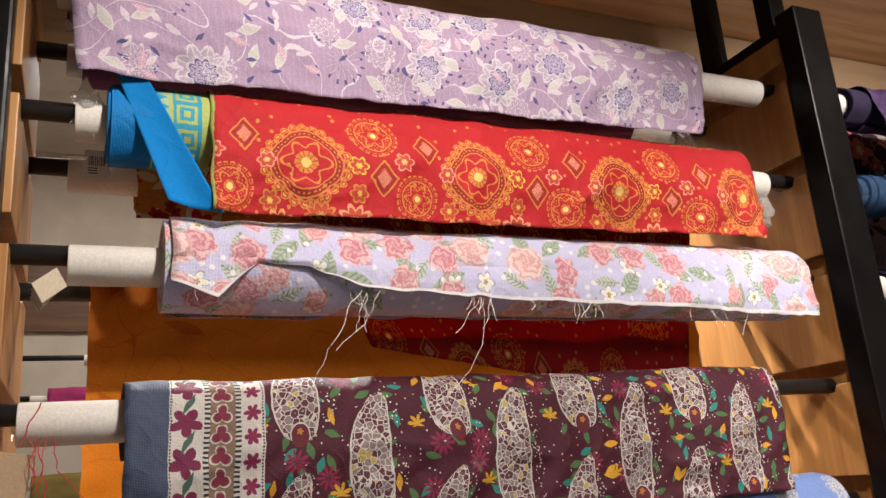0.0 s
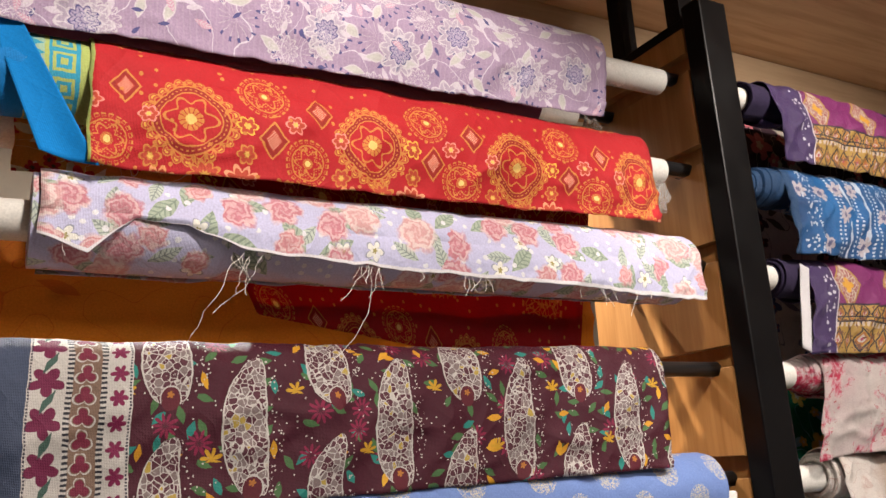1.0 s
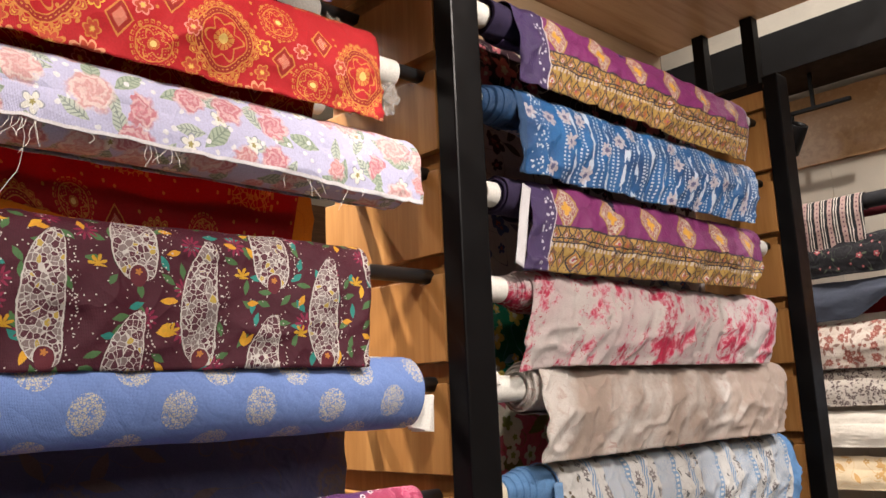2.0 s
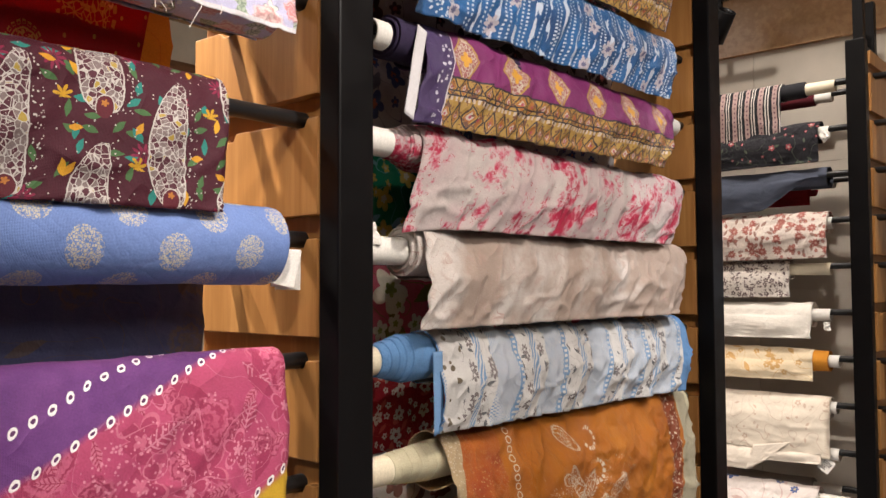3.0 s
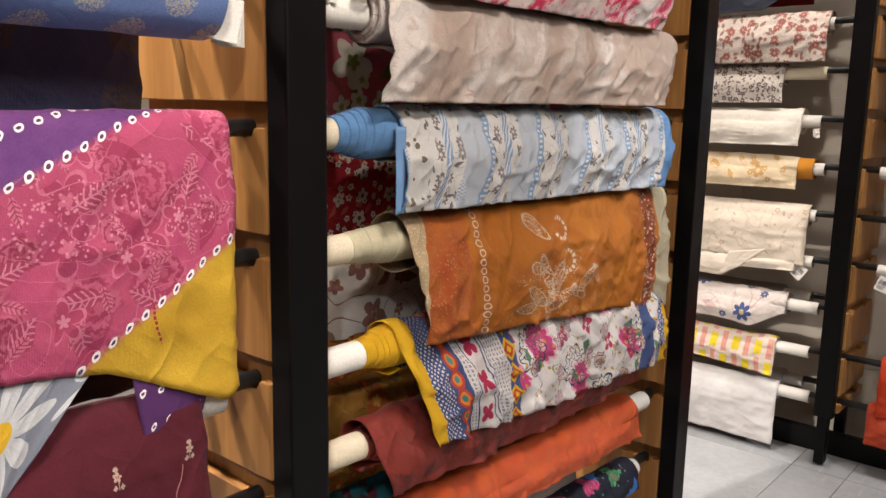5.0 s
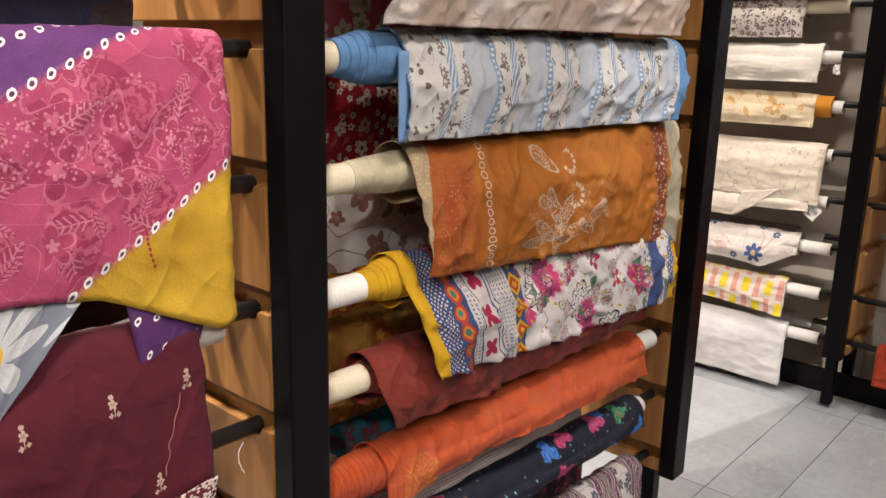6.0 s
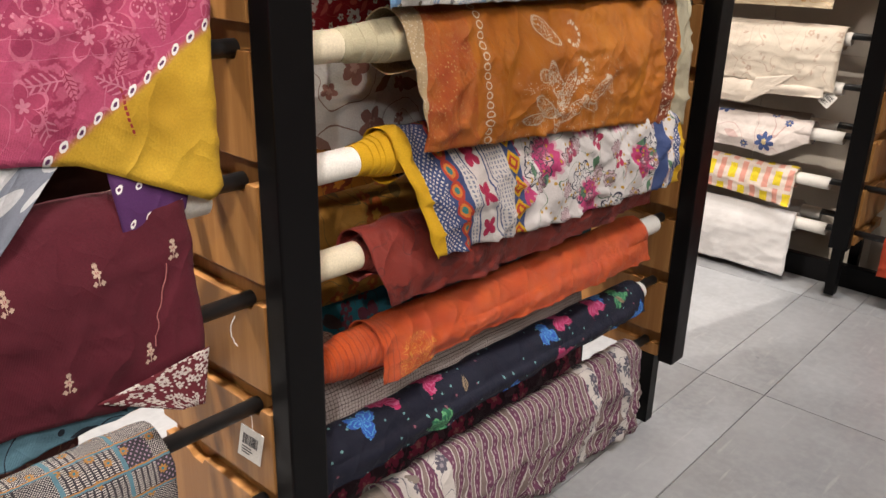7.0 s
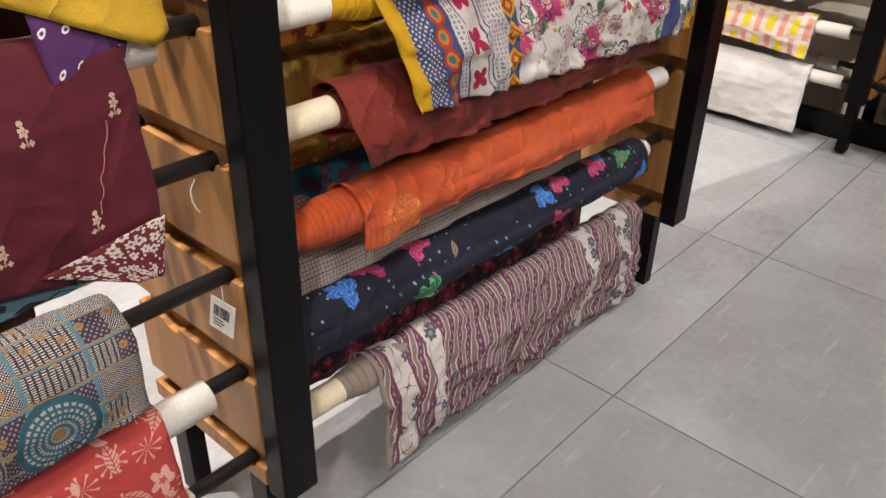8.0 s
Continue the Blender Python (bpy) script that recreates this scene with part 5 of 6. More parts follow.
t = fabric_roll(at1(1), LEN1, "lavender cotton roll with pink roses and a frayed white edge", LAV, X1(0.105), X1(1.192), 0.061, seed=11, hang=mixed((0, 0.035), (0.05, 0.055), (0.10, 0.004), (0.16, 0.012), (0.24, 0.04), (0.5, 0.052), (1.0, 0.07)), fold=0.007,
                tube=(X1(0.0), X1(1.2)), ragged=0.004, tail=0.35, gather=0.003, edge=plain_cloth("white_selvage", (0.66, 0.63, 0.66)), flap=(X1(0.12), X1(1.188)), belly=0.004)
# White slips, toned down in the colour because they sit in shade.
for k in range(4):
    bm = boxed((-0.013, -0.0004, -0.042), (0.013, 0.0004, 0.0), 0.0003)
    bmesh.ops.transform(bm, matrix=pose(X1(-0.005 - 0.003 * k), -0.030 + 0.004 * k, -0.035, 6 * k, 52 - 8 * k, 40 + 9 * k), verts=bm.verts)
    part("paper_slip", bm, painted("shaded_paper", (0.50, 0.43, 0.33), 0.8, 0.2), t, "folded paper slip")
rng = random.Random(5)
for k in range(26):
    x = X1(rng.choice((0.35, 0.37, 0.53, 0.545, 0.56, 0.62, 0.70, 0.72, 0.9, 0.95, 0.98, 1.02, 1.05)) + rng.uniform(-0.012, 0.012))
    loose_thread(t, (x, -0.073, -0.052 - 0.022 * (x / LEN1)), rng.choice((0.02, 0.03, 0.04, 0.06)), k)
loose_thread(t, (X1(0.36), -0.073, -0.055), 0.15, 31)
loose_thread(t, (X1(0.385), -0.073, -0.055), 0.10, 32)
loose_thread(t, (X1(0.535), -0.073, -0.06), 0.19, 33)
loose_thread(t, (X1(0.14), -0.066, -0.03), 0.05, 34)
t = fabric_roll(at1(2), LEN1, "maroon cotton with white paisleys, a navy end and a block border", print_maroon_paisley(), X1(0.072), X1(1.082), 0.042, belly=0.003, hang=lerp(0.165, 0.155), fold=0.011, seed=17, gather=0.003, skew=(0.0, -0.02), tube=(X1(-0.045), X1(0.4)))
loose_thread(t, (X1(-0.02), -0.028, 0.01), 0.06, 50, 0.0008, painted("red_thread", (0.45, 0.05, 0.05), 0.9, 0.1))
for k in range(5):
    loose_thread(t, (X1(-0.03 + 0.006 * k), -0.026, -0.03), 0.06 + 0.01 * k, 70 + k, 0.0007, bpy.data.materials["red_thread"])
bm = boxed((-0.022, -0.0004, -0.06), (0.022, 0.0004, 0.0), 0.0003)
bmesh.ops.transform(bm, matrix=pose(X1(-0.045), -0.02, -0.045, 0, 8, 20), verts=bm.verts)
part("paper_slip", bm, painted("kraft_paper", (0.34, 0.24, 0.15), 0.8, 0.2), t, "brown paper slip")
t = fabric_roll(at1(3), LEN1, "powder blue roll with gold block-printed sprays", print_blue_gold(), X1(0.10), X1(1.188), 0.061, seed=23, tube=(X1(0.0), X1(1.2)), layers=7)
for k in range(3):
    price_tag(t, (X1(1.205 + 0.003 * k), -0.034 + 0.005 * k, -0.018), 0.040, 0.058 + 0.003 * k, (4 * k, 12 - 5 * k, -30 - 9 * k), False, False)
t = fabric_roll(at1(4), LEN1, "pink dyed cotton drape with purple and yellow corners and white rings", print_pink(), X1(0.10), X1(1.196), 0.032, hang=mixed((0, 0.25), (0.75, 0.285), (0.82, 0.30), (0.985, 0.385), (1, 0.365)), fold=0.008, seed=29, ragged=0.001)
quad_cloth("folded_corner", ((X1(1.035), -0.026, -0.28), (X1(1.172), -0.026, -0.32), (X1(1.14), -0.038, -0.40), (X1(1.046), -0.042, -0.43)), print_rings(), t, 0.006, 3.0, 14, 14, "purple folded corner with white rings")
t = fabric_roll(at1(5), LEN1, "grey cotton drape with large white daisies", print_daisy(), X1(0.08), X1(0.82), 0.018, hang=mixed((0, 0.46), (1, 0.30)), fold=0.003, slack=0.038, seed=31, belly=0.0)
quad_cloth("slanting_edge", ((X1(0.80), -0.024, -0.02), (X1(1.07), -0.024, -0.02), (X1(0.90), -0.058, -0.185), (X1(0.80), -0.060, -0.30)), bpy.data.materials["grey_daisy_print"], t, 0.004, 6.0)
t = fabric_roll(at1(6), LEN1, "maroon woven cloth with small sprigs and a white-flowered border corner", print_maroon_sprig(), X1(0.08), X1(1.135), 0.034, hang=mixed((0, 0.2), (0.75, 0.225), (0.88, 0.25), (1, 0.25)), fold=0.008, slack=0.016, seed=37, gather=0.003, tube=(X1(0.2), X1(1.19)))
quad_cloth("border_corner", ((X1(0.97), -0.064, -0.235), (X1(1.140), -0.066, -0.212), (X1(1.122), -0.070, -0.298), (X1(1.085), -0.070, -0.292)), print_border_red(), t, 0.004, 4.0, 16, 12, "white-flowered maroon border")
loose_thread(t, (X1(1.09), -0.06, -0.07), 0.14, 61, 0.0008, painted("pink_thread", (0.4, 0.15, 0.15), 0.9, 0.1))
t = fabric_roll(at1(7), LEN1, "teal cotton roll with dark drawn branches", print_branches(), X1(0.1), X1(1.07), 0.036, hang=mixed((0, 0.10), (1, 0.07)), fold=0.008, belly=0.004, seed=41, tube=(X1(0.3), X1(1.145)))
loose_thread(t, (X1(1.215), -0.02, -0.01), 0.07, 63, 0.001)
t = fabric_roll(at1(8), LEN1, "black and white patchwork print with teal medallions", print_patch(), X1(0.1), X1(1.065), 0.058, hang=mixed((0, 0.13), (1, 0.10)), fold=0.008, seed=43)
price_tag(t, (X1(1.232), -0.02, -0.03), 0.05, 0.065, (0, 12, -78))
t = fabric_roll(at1(9), LEN1, "coral red cotton drape with pale flowers", print_coral(), X1(0.1), X1(1.09), 0.046, hang=mixed((0, 0.27), (1, 0.24)), fold=0.012, seed=47, gather=0.004, tube=(X1(0.5), X1(1.19)), tube_mat=PLASTIC, tube_r=0.03)
t = fabric_roll(at1(10), LEN1, "white cotton roll with small purple flowers", print_floral("white_purple_print", (0.62, 0.60, 0.60), (0.25, 0.03, 0.25), (0.5, 0.3, 0.1), (0.2, 0.3, 0.2), 12, 0.02), X1(0.1), X1(1.05), 0.04, seed=49, tube=(X1(0.5), X1(1.13)))

# ---- bay one, back rods ----
ORANGE_BACK = print_tone("orange_silk_back", (0.55, 0.17, 0.015), (0.46, 0.11, 0.012), 5.0, 0.05)
let_through(ORANGE_BACK, 0.65)
t = fabric_roll(at1(1, True), LEN1, "plain orange silk drape", ORANGE_BACK, X1(0.03), X1(1.10), 0.04, hang=mixed((0, 0.40), (1, 0.36)), fold=0.012, seed=53)
for ob in t.children:
    ob.modifiers.clear()
t = fabric_roll(at1(0, True), LEN1, "orange cotton with red flowers on a white card tube", print_floral("orange_red_floral", (0.55, 0.20, 0.03), (0.40, 0.02, 0.015), (0.06, 0.03, 0.01), (0.62, 0.5, 0.3), 18, 0.022), X1(0.09), X1(1.06), 0.042, hang=lerp(0.08, 0.06), seed=59, tube=(X1(-0.01), X1(1.16)))
price_tag(t, (X1(0.03), -0.03, 0.02), 0.035, 0.045, (0, 0, 0), False)
t = fabric_roll(at1(-1, True), LEN1, "plain plum roll in clear wrapping", plain_cloth("plum_cotton", (0.12, 0.04, 0.09)), X1(0.0), X1(1.05), 0.04, seed=61, tube=(X1(-0.02), X1(1.15)), tube_mat=PLASTIC)
crumpled_wrap(t, (X1(1.18), -0.02, -0.05), 0.05, 12)
t = fabric_roll(at1(3, True), LEN1, "dark navy cloth hanging from a back rod", print_tone("dark_navy_cloth", (0.06, 0.065, 0.14), (0.10, 0.075, 0.075), 6.0, 0.05, 0.7), X1(0.1), X1(1.16), 0.045, hang=lerp(0.32, 0.30), fold=0.012, seed=67)
t = fabric_roll(at1(5, True), LEN1, "dark brown cotton roll", plain_cloth("dark_brown_cotton", (0.05, 0.02, 0.02)), X1(0.1), X1(1.12), 0.05, hang=lerp(0.2, 0.2), seed=71)
t = fabric_roll(at1(7, True), LEN1, "deep red roll with small white prints", print_floral("deep_red_print", (0.24, 0.012, 0.02), (0.5, 0.4, 0.36), (0.2, 0.02, 0.02), (0.1, 0.01, 0.01), 16, 0.014), X1(0.1), X1(1.06), 0.055, hang=lerp(0.1, 0.08), seed=73)
t = fabric_roll(at1(8, True), LEN1, "brown printed roll on an ivory tube", print_floral("brown_print", (0.10, 0.03, 0.025), (0.3, 0.12, 0.1), (0.1, 0.04, 0.03), (0.2, 0.1, 0.06), 16, 0.014), X1(0.1), X1(1.02), 0.055, seed=79, tube=(X1(0.5), X1(1.14)), tube_mat=CARD_IVORY, tube_r=0.03)

# ---- bay two, front rods ----
PG = print_purple_gold()
VIOLET = plain_cloth("dark_violet_cotton", (0.03, 0.02, 0.055))
t = fabric_roll(at2(-1), LEN2, "purple cloth with gold motifs and a gold diamond border", PG, X2(1.435), X2(2.52), 0.040, hang=mixed((0, 0.15), (1, 0.16)), fold=0.014, slack=0.006, seed=83, gather=0.004, skew=(-0.01, -0.08), body=VIOLET, flap=(X2(1.49), X2(2.52)), tube=(X2(1.36), X2(2.58)))
t = fabric_roll(at2(0), LEN2, "blue tie-dyed cloth with white speckled bands", print_shibori(), X2(1.40), X2(2.53), 0.041, hang=mixed((0, 0.155), (1, 0.148)), fold=0.015, slack=0.006, seed=89, gather=0.006, tele=0.05, skew=(-0.02, -0.09), flap=(X2(1.485), X2(2.53)), tube=(X2(1.36), X2(2.585)))
t = fabric_roll(at2(1), LEN2, "purple cloth with gold motifs beside a white lining strip", PG, X2(1.438), X2(2.51), 0.040, hang=mixed((0, 0.16), (1, 0.14)), fold=0.014, slack=0.006, seed=97, gather=0.006, skew=(-0.05, -0.08), body=VIOLET, flap=(X2(1.51), X2(2.51)), tube=(X2(1.405), X2(2.60)))
quad_cloth("lining_strip", ((X2(1.485), -0.046, 0.01), (X2(1.505), -0.050, 0.0), (X2(1.462), -0.056, -0.17), (X2(1.44), -0.054, -0.16)), plain_cloth("white_lining", (0.62, 0.60, 0.62)), t, 0.004, 3.0, 8, 20, "white lining strip")
t = fabric_roll(at2(2), LEN2, "white crumpled cotton splashed with pink and crimson", print_pink_splash(), X2(1.44), X2(2.59), 0.038, hang=mixed((0, 0.165), (0.1, 0.155), (1, 0.148)), fold=0.015, slack=0.006, seed=101, gather=0.007, tele=0.05, skew=(-0.065, -0.10), flap=(X2(1.502), X2(2.57)), tube=(X2(1.35), X2(2.60)))
t = fabric_roll(at2(3), LEN2, "taupe and off-white faded print, loosely wound", print_taupe(), X2(1.472), X2(2.575), 0.046, hang=mixed((0, 0.142), (1, 0.138)), fold=0.014, slack=0.004, seed=103, gather=0.004, tele=0.015, skew=(-0.03, -0.07), flap=(X2(1.498), X2(2.565)), tube=(X2(1.385), X2(2.60)))
crumpled_wrap(t, (X2(1.385), -0.025, 0.012), 0.042, 21, PAPER)
t = fabric_roll(at2(4), LEN2, "pale blue and white lace-printed cotton with a blue end", print_blue_lace(), X2(1.41), X2(2.56), 0.043, hang=mixed((0, 0.135), (1, 0.148)), fold=0.016, slack=0.006, seed=107, gather=0.008, tele=0.08, skew=(-0.01, -0.07), flap=(X2(1.532), X2(2.56)), tube=(X2(1.37), X2(2.60)), tube_mat=CARD_IVORY)
quad_cloth("blue_edge", ((X2(1.520), -0.049, 0.0), (X2(1.540), -0.054, 0.0), (X2(1.534), -0.060, -0.142), (X2(1.512), -0.058, -0.150)), plain_cloth("pale_blue_cotton", (0.16, 0.29, 0.50)), t, 0.004, 8.0, 6, 16)
SAGE = plain_cloth("sage_cotton", (0.50, 0.45, 0.31))
t = fabric_roll(at2(5), LEN2, "ochre block-printed silk with white paisleys on a sage-wound tube", print_ochre(), X2(1.40), X2(2.575), 0.036, 0.05, hang=mixed((0, 0.18), (0.7, 0.23), (1, 0.275)), fold=0.015, slack=0.020, seed=109, gather=0.006, tele=0.16, skew=(0.01, -0.02), body=SAGE, flap=(X2(1.558), X2(2.55)), tube=(X2(1.325), X2(1.7)), tube_mat=CARD_IVORY, layers=8)
t = fabric_roll(at2(6), LEN2, "white folk-printed cotton with a yellow edge and checked borders", print_yellow_folk(), X2(1.475), X2(2.54), 0.040, hang=mixed((0, 0.18), (0.25, 0.20), (0.45, 0.215), (1, 0.225)), fold=0.018, slack=0.035, seed=113, gather=0.006, tele=0.08, skew=(0.05, -0.02), body=plain_cloth("yellow_cotton", (0.60, 0.34, 0.012)), flap=(X2(1.542), X2(2.54)), tube=(X2(1.375), X2(1.7)))
price_tag(t, (X2(2.60), -0.03, 0.0), 0.035, 0.05, (0, -10, -50))
t = fabric_roll(at2(7), LEN2, "rust red silk with dark tone-on-tone flowers", print_tone("rust_silk", (0.20, 0.024, 0.016), (0.10, 0.014, 0.012), 8.0, 0.045, 0.5), X2(1.48), X2(2.50), 0.043, hang=mixed((0, 0.085), (0.5, 0.105), (1, 0.085)), fold=0.014, seed=127, gather=0.005, tele=0.06, skew=(0.03, -0.05), tube=(X2(1.335), X2(2.57)), tube_mat=CARD_IVORY)
t = fabric_roll(at2(8), LEN2, "bright orange silk roll with a gold motif", print_orange(), X2(1.368), X2(2.485), 0.044, hang=mixed((0, 0.06), (0.15, 0.045), (0.5, 0.05), (1, 0.06)), fold=0.012, seed=131, gather=0.004, tele=0.09, flap=(X2(1.505), X2(2.48)), tube=(X2(1.364), X2(2.60)), layers=9)
t = fabric_roll(at2(9), LEN2, "black cotton roll with coloured butterflies and leaves", print_navy_butterfly(), X2(1.355), X2(2.515), 0.039, hang=lerp(0.05, 0.035), fold=0.010, seed=137, tube=(X2(1.34), X2(2.565)))
t = fabric_roll(at2(10), LEN2, "plum and white striped block print hanging near the floor", print_purple_stripe(), X2(1.44), X2(2.56), 0.036, hang=mixed((0, 0.222), (1, 0.24)), fold=0.020, seed=139, gather=0.006, tele=0.08, skew=(0.0, -0.01), flap=(X2(1.535), X2(2.555)), body=plain_cloth("taupe_cotton", (0.24, 0.20, 0.17)), tube=(X2(1.33), X2(2.2)), tube_mat=CARD_IVORY)

# ---- bay two, back rods ----
back = (
    (-1, "black cotton roll with pink flowers", ("black_pink_floral", (0.03, 0.012, 0.02), (0.42, 0.12, 0.14), (0.5, 0.4, 0.3), (0.4, 0.36, 0.3), 10, 0.04), 0.06, 0.10),
    (0, "cream cotton with dark red flowers", ("cream_dark_floral", (0.45, 0.33, 0.28), (0.06, 0.02, 0.02), (0.4, 0.1, 0.08), (0.09, 0.05, 0.03), 11, 0.034), 0.05, 0.16),
    (1, "white cotton with blue and coral flowers", ("white_blue_floral", (0.56, 0.52, 0.52), (0.08, 0.12, 0.28), (0.5, 0.16, 0.1), (0.2, 0.2, 0.26), 11, 0.03), 0.05, 0.18),
    (2, "dark green cotton with bright hand-drawn flowers", ("green_print", (0.0, 0.17, 0.09), (0.6, 0.45, 0.1), (0.6, 0.6, 0.5), (0.2, 0.4, 0.5), 10, 0.026), 0.055, 0.21),
    (3, "pink cotton with large white lilies", ("pink_lily_print", (0.58, 0.12, 0.17), (0.72, 0.68, 0.56), (0.3, 0.35, 0.1), (0.20, 0.18, 0.05), 9, 0.05), 0.05, 0.20),
    (4, "dark red cotton with white drops and rings", ("red_drop_print", (0.34, 0.012, 0.022), (0.70, 0.65, 0.6), (0.3, 0.02, 0.02), (0.55, 0.1, 0.08), 22, 0.016), 0.05, 0.20),
    (5, "white cotton with brown leaf prints", ("white_leaf_print", (0.74, 0.71, 0.67), (0.34, 0.16, 0.13), (0.5, 0.3, 0.25), (0.30, 0.18, 0.14), 8, 0.035), 0.05, 0.22),
    (6, "amber silk roll with brown flowers", ("amber_print", (0.36, 0.14, 0.014), (0.20, 0.035, 0.01), (0.45, 0.2, 0.02), (0.14, 0.06, 0.015), 10, 0.036), 0.055, 0.10),
    (7, "mustard silk with rust flowers and leaves", ("mustard_print", (0.34, 0.17, 0.03), (0.35, 0.09, 0.02), (0.5, 0.25, 0.04), (0.16, 0.10, 0.03), 9, 0.04), 0.045, 0.16),
    (8, "teal silk roll with dark plum flowers", ("teal_print", (0.010, 0.10, 0.13), (0.10, 0.02, 0.035), (0.02, 0.10, 0.12), (0.05, 0.03, 0.03), 10, 0.04), 0.055, 0.12),
    (10, "dark plum cotton roll with red flowers", ("plum_red_print", (0.025, 0.010, 0.016), (0.20, 0.02, 0.05), (0.3, 0.1, 0.1), (0.06, 0.03, 0.04), 14, 0.03), 0.06, 0.08),
)
for k, label, args, r, h in back:
    fabric_roll(at2(k, True), LEN2, label, print_floral(*args), X2(1.335), X2(2.5), r, hang=lerp(h, h), fold=0.013, seed=200 + k)
fabric_roll(pose(BAY2[0], BACK_Y - 0.055, row(9) + 0.035, 0, 1.4, 0), LEN2, "grey checked cotton roll", print_check("grey_check", (0.50, 0.43, 0.40), (0.12, 0.08, 0.09), 0.008), X2(1.335), X2(2.32), 0.098, hang=lerp(0.05, 0.05), fold=0.006, seed=230)
fabric_roll(pose(BAY2[0], BACK_Y - 0.09, row(8) - 0.055), 0.2, "red and cream checked short remnant roll", print_check("red_check", (0.45, 0.36, 0.28), (0.14, 0.02, 0.02), 0.010), 0.008, 0.19, 0.05, seed=233)

# ---- bay three, against the tiled wall ----
def ivory_print(name, base, mark, scale, r, keep=0.4):
    return print_floral(name, base, mark, base, mark, scale, r, 0.85, 0.18, 5, keep)


fabric_roll(at3(-1), LEN3, "black and pink striped woven cloth on an ivory tube", print_stripes(), 0.2, 1.185, 0.036, hang=lerp(0.20, 0.21), fold=0.008, seed=301, flap=(0.2, 1.085), body=plain_cloth("black_cotton", (0.015, 0.015, 0.018)), tube=(0.1, 1.30), tube_mat=CARD_IVORY)
t = fabric_roll(at3(0), LEN3, "black cotton with small red and white flowers", print_floral("black_small_floral", (0.014, 0.013, 0.017), (0.35, 0.08, 0.09), (0.5, 0.45, 0.4), (0.08, 0.10, 0.07), 11, 0.014), 0.2, 1.235, 0.042, hang=lerp(0.14, 0.13), fold=0.014, seed=307, tube=(0.1, 1.27))
crumpled_wrap(t, (1.26, -0.03, -0.03), 0.04, 31, PAPER)
fabric_roll(at3(1), LEN3, "slate blue plain cotton with a slanting fold", plain_cloth("slate_cotton", (0.06, 0.07, 0.10)), 0.2, 1.265, 0.040, hang=mixed((0, 0.16), (0.75, 0.13), (0.93, 0.0), (1, 0.0)), fold=0.008, seed=311)
fabric_roll(at3(2), LEN3, "off-white cotton with dusty red flowers and a fringed edge", print_floral("dusty_red_floral", (0.62, 0.54, 0.48), (0.32, 0.10, 0.08), (0.5, 0.3, 0.25), (0.30, 0.18, 0.15), 20, 0.019, 0.85, 0.3, 9), 0.2, 1.262, 0.045, hang=lerp(0.16, 0.15), fold=0.014, seed=313, gather=0.006, tube=(0.9, 1.275))
fabric_roll(at3(3), LEN3, "white cotton with small grey trefoils on an ivory tube", ivory_print("grey_trefoil_print", (0.64, 0.58, 0.52), (0.13, 0.09, 0.09), 32.0, 0.011, 0.5), 0.2, 1.10, 0.036, hang=lerp(0.13, 0.12), fold=0.007, seed=317, tube=(0.1, 1.265), tube_mat=CARD_IVORY)
t = fabric_roll(at3(4), LEN3, "plain white cotton roll with a paper tag", plain_cloth("white_cotton", (0.66, 0.61, 0.54)), 0.2, 1.19, 0.046, hang=lerp(0.11, 0.10), fold=0.012, seed=331, tube=(0.9, 1.26))
crumpled_wrap(t, (1.25, -0.03, -0.06), 0.035, 33, PAPER)
OCH_END = plain_cloth("orange_cotton", (0.50, 0.20, 0.02))
fabric_roll(at3(5), LEN3, "cream muslin with faint ochre flowers and an orange end", ivory_print("cream_ochre_print", (0.62, 0.50, 0.34), (0.50, 0.30, 0.12), 8.0, 0.03, 0.35), 0.2, 1.255, 0.044, hang=lerp(0.09, 0.085), fold=0.012, seed=337, gather=0.004, body=OCH_END, flap=(0.2, 1.19), tube=(0.9, 1.29))
fabric_roll(at3(6), LEN3, "cream cotton drape with tiny scattered marks", ivory_print("cream_mark_print", (0.64, 0.56, 0.46), (0.50, 0.38, 0.30), 9.0, 0.014, 0.3), 0.2, 1.25, 0.040, hang=mixed((0, 0.17), (0.7, 0.2), (1, 0.21)), fold=0.010, seed=347, tube=(0.9, 1.275))
t = fabric_roll(at3(7), LEN3, "cream cotton roll with a folded-over corner", plain_cloth("cream_cotton", (0.64, 0.56, 0.47)), 0.2, 1.215, 0.042, hang=mixed((0, 0.10), (0.7, 0.10), (0.78, 0.05), (1, 0.04)), fold=0.012, seed=349, tube=(0.9, 1.28))
quad_cloth("folded_corner", ((0.94, -0.06, -0.0), (1.10, -0.06, 0.03), (0.99, -0.062, -0.06), (0.90, -0.062, -0.115)), bpy.data.materials["cream_cotton"], t, 0.004, 2.0, 14, 12)
price_tag(t, (1.25, -0.03, -0.03), 0.05, 0.06, (0, 35, 0))
fabric_roll(at3(8), LEN3, "white sheer cotton with a blue flower", print_floral("sheer_blue_flower", (0.60, 0.53, 0.49), (0.06, 0.09, 0.22), (0.5, 0.4, 0.2), (0.50, 0.36, 0.33), 5.0, 0.042, 0.85, 0.4, 7, 0.6), 0.2, 1.195, 0.042, hang=mixed((0, 0.07), (0.75, 0.10), (0.86, 0.11), (1, 0.03)), fold=0.014, seed=353, gather=0.005, tube=(0.9, 1.32))
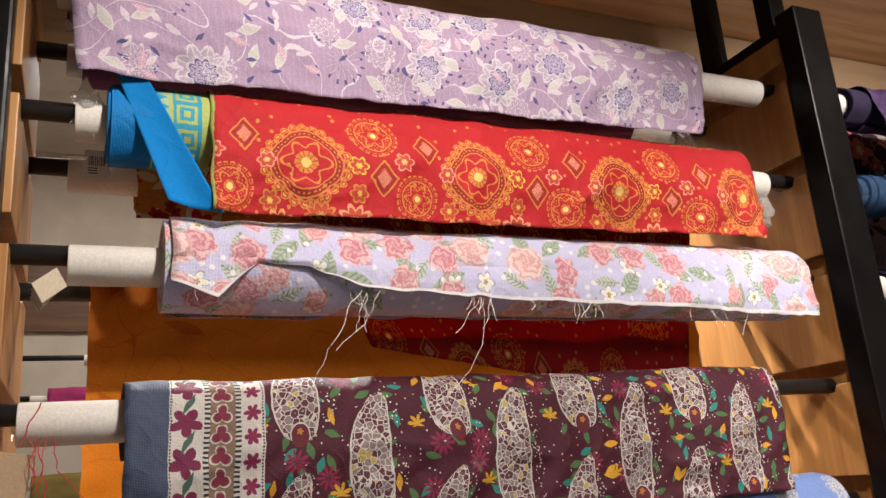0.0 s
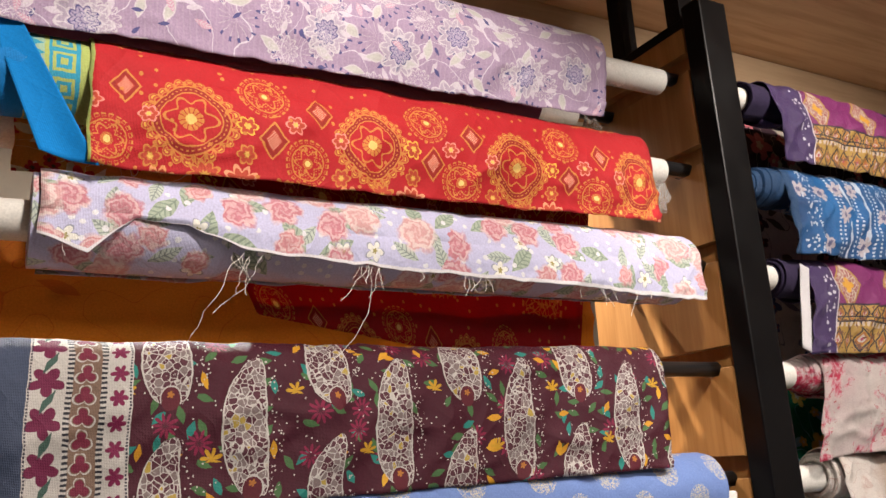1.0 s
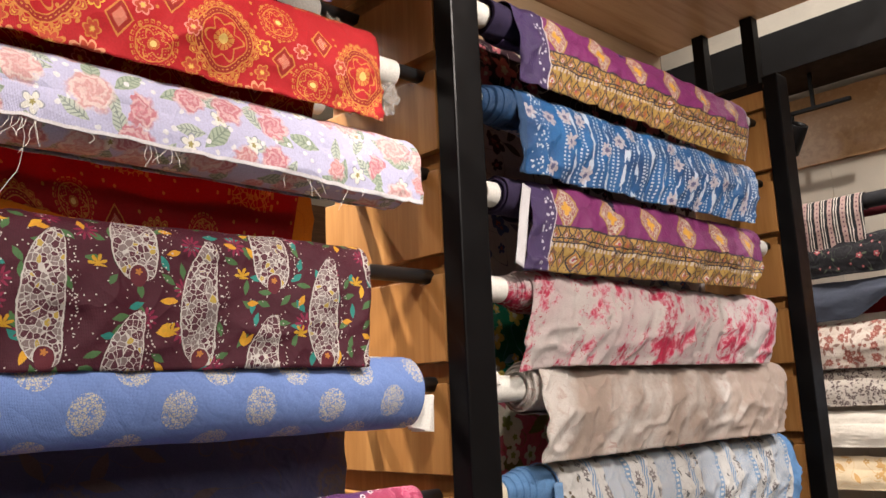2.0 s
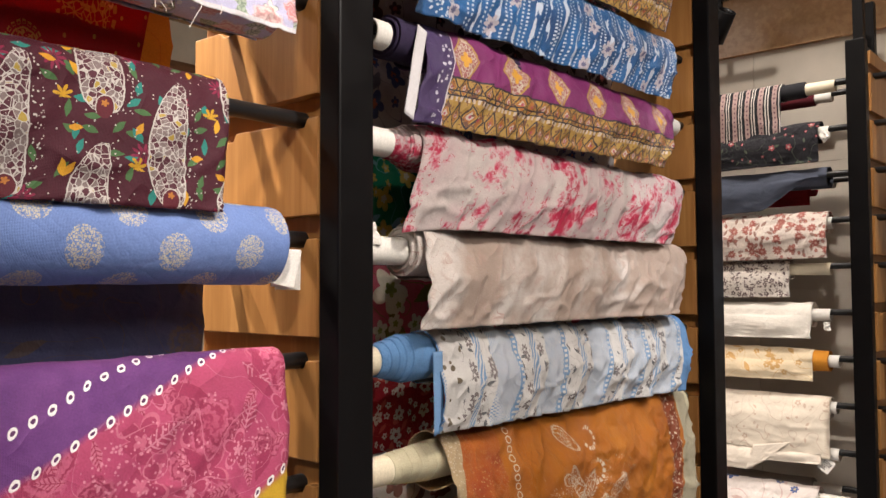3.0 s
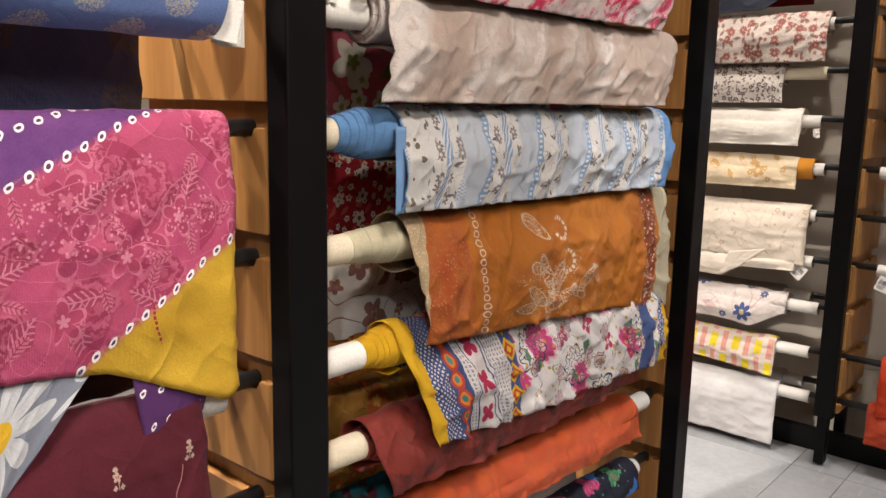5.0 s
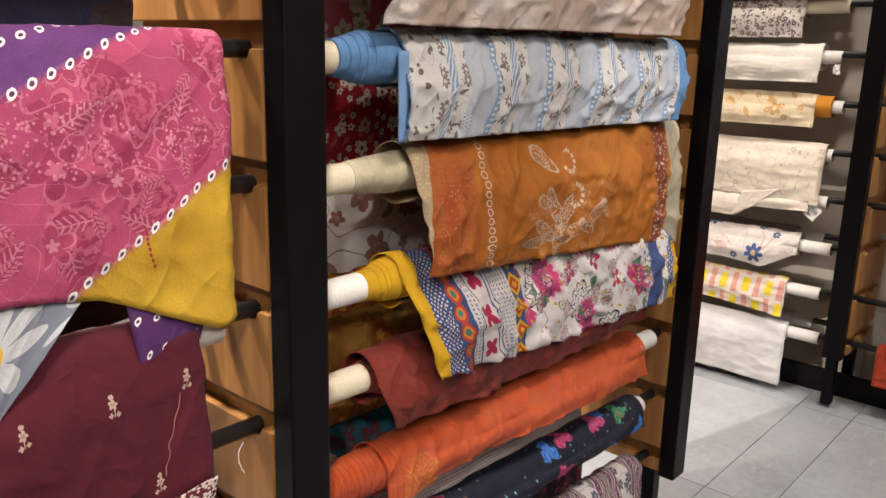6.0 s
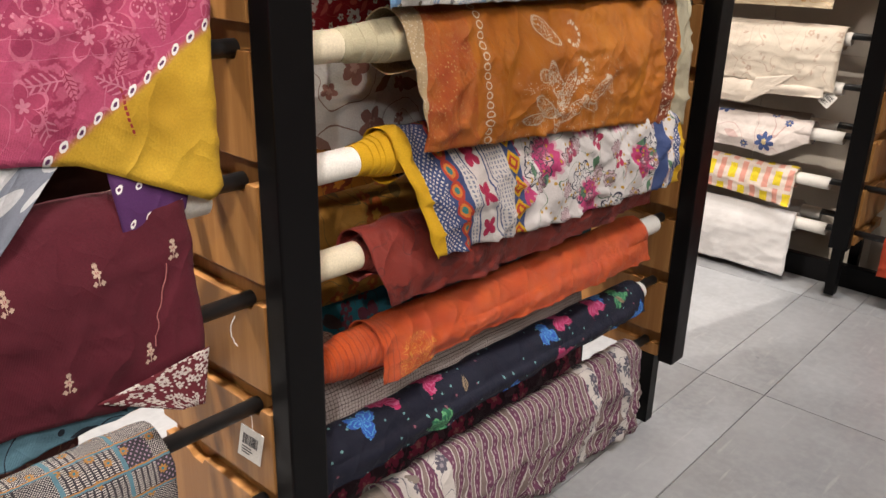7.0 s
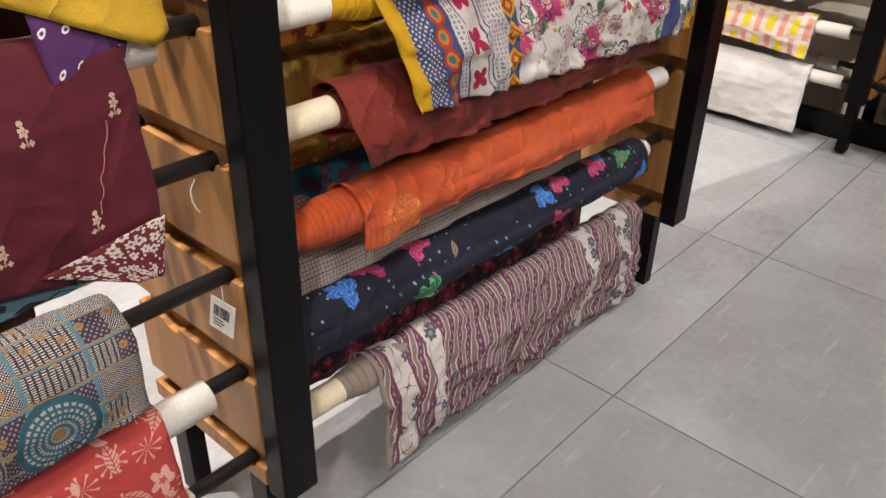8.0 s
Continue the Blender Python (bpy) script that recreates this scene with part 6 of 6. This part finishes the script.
fabric_roll(at3(9), LEN3, "white cotton with pink and yellow blocks", print_blocks(), 0.2, 1.165, 0.038, hang=mixed((0, 0.07), (0.5, 0.09), (1, 0.12)), fold=0.014, seed=359, tube=(0.9, 1.30))
fabric_roll(at3(10), LEN3, "plain white cotton hanging close to the floor", plain_cloth("cool_white_cotton", (0.60, 0.58, 0.57)), 0.2, 1.19, 0.036, hang=lerp(0.24, 0.24), fold=0.010, seed=367, tube=(0.9, 1.32))
fabric_roll(at3(-1, True), LEN3, "wine red cotton roll on a back rod", plain_cloth("wine_cotton", (0.10, 0.012, 0.02)), 0.2, 1.16, 0.035, seed=371, tube=(0.9, 1.23))
fabric_roll(at3(1, True), LEN3, "bright red cotton roll on a back rod", plain_cloth("red_cotton", (0.25, 0.012, 0.02)), 0.2, 1.14, 0.05, hang=lerp(0.1, 0.1), seed=373, tube=(0.9, 1.23))
fabric_roll(at3(8, True), LEN3, "grey cotton roll on a back rod", plain_cloth("grey_cotton", (0.34, 0.31, 0.29)), 0.2, 1.12, 0.04, seed=379, tube=(0.9, 1.23))
fabric_roll(at3(10, True), LEN3, "white cotton roll on a back rod", plain_cloth("dull_white_cotton", (0.5, 0.47, 0.45)), 0.2, 1.15, 0.04, seed=383, tube=(0.9, 1.23))

# ---- bay four, beyond the next upright ----
four = (
    (-1, "dark plum roll", (0.06, 0.02, 0.04), 0.35, 0.04, None), (0, "crimson printed roll with a paper twist", (0.30, 0.02, 0.05), 0.14, 0.04, None), (1, "orange cotton roll wound thick", (0.50, 0.18, 0.015), 0.12, 0.055, 0.12),
    (2, "royal blue cotton roll", (0.02, 0.08, 0.30), 0.11, 0.035, None), (3, "pale blue cotton drape", (0.46, 0.52, 0.62), 0.13, 0.04, 0.22), (5, "white cotton roll on its tube", (0.60, 0.56, 0.50), 0.13, 0.035, None),
    (6, "ivory cotton roll", (0.58, 0.5, 0.4), 0.2, 0.04, None), (7, "white cotton roll with a tag", (0.6, 0.57, 0.53), 0.16, 0.035, None), (9, "vermilion cotton drape", (0.55, 0.05, 0.012), 0.15, 0.04, 0.20), (10, "coral red cotton drape", (0.52, 0.07, 0.03), 0.12, 0.036, 0.13),
)
for k, label, colr, x0, r, h in four:
    t = fabric_roll(at4(k), LEN3, label + " on a black rod", plain_cloth("bay_four_cotton", colr), x0, 1.2, r, hang=None if h is None else lerp(h, h), fold=0.010, seed=400 + k, tube=(x0 - 0.07, 1.25) if k in (0, 5, 6, 7) else None)
    if k in (0, 7):
        price_tag(t, (x0 - 0.03, -0.03, -0.03), 0.05, 0.06, (0, 20, 20))

# ---- wall trim, beam and lamp of the wall unit ----
tagged(mesh_ob("trim", boxed((ROD3_X + 0.10, -1.7, 0.0), (ROD3_X + 0.14, 4.2, 0.10), 0.003), BLACK), "black plinth board along the wall unit", "plinth", kind="structure")
tagged(mesh_ob("trim", boxed((ROD3_X - 0.11, -1.7, 3.09), (ROD3_X + 0.25, 4.2, 3.30), 0.003), BLACK), "black fascia beam over the wall unit", "beam", kind="structure")
for y in (2.3, -0.6):
    tagged(mesh_ob("trim", boxed((ROD3_X - 0.06, y - 0.02, 3.302), (ROD3_X - 0.02, y + 0.02, HIGH - 0.002), 0.002), BLACK), "black steel hanger of the beam", "hanger", kind="structure")
header = tagged(mesh_ob("wood_header", boxed((WALL_X - 0.03, -1.7, 2.72), (WALL_X - 0.002, 4.2, 3.085), 0.002), WOOD_CEIL), "orange-brown wood header panel on the wall", "wall panel", kind="structure")
lamp = thing("track_spotlight", "black steel spotlight on a bar above the wall unit", "spotlight", m=pose(4.12, 1.52, 2.86))
part("stem", boxed((-0.008, -0.008, 0.06), (0.008, 0.008, 0.232), 0.001), BLACK, lamp)
part("bar", boxed((-0.012, -0.17, 0.045), (0.012, 0.17, 0.062), 0.002), BLACK, lamp)
part("bracket", boxed((-0.01, 0.10, -0.03), (0.01, 0.12, 0.045), 0.001), BLACK, lamp)
bm = rod_bm(-0.075, 0.075, 0.045, 20, 0.038)
bmesh.ops.transform(bm, matrix=pose(0, 0.11, -0.07, 0, 50, 60), verts=bm.verts)
part("can", bm, BLACK, lamp, "black lamp can", True)

# ---- the rack behind, seen past the rolls ----
for x in (-1.75, -0.365, 1.02):
    rack_frame(pose(x, 4.35, 0), frame_a)
far = ((0, "magenta cotton roll with a white edge", (0.26, 0.02, 0.10), 0.17, 0.055, 0.14), (2, "striped olive cotton drape", (0.16, 0.12, 0.03), 0.12, 0.04, 0.25), (3, "yellow cotton roll", (0.6, 0.42, 0.03), 0.15, 0.045, None),
       (4, "crimson cotton drape", (0.34, 0.02, 0.07), 0.12, 0.04, 0.2), (-1, "white cotton roll", (0.55, 0.5, 0.44), 0.4, 0.04, None), (6, "grey cotton drape", (0.3, 0.28, 0.27), 0.1, 0.04, 0.2))
for k, label, colr, x0, r, h in far:
    for bx in (-0.295, -1.68):
        t = fabric_roll(pose(bx, 4.465, row(k)), 1.315, label + " on the rack behind", plain_cloth("far_cotton", colr), x0, 1.2, r, hang=None if h is None else lerp(h, h), seed=500 + k, tube=(x0 - 0.08, 1.26))
        price_tag(t, (x0 - 0.03, -0.03, -0.03), 0.05, 0.07, (0, 10, 20))
tagged(mesh_ob("wood_header", boxed((-5.0, 5.37, 2.75), (WALL_X, 5.398, 3.2), 0.002), WOOD_DARK), "brown wood header panel above the far rack", "wall panel", kind="structure")
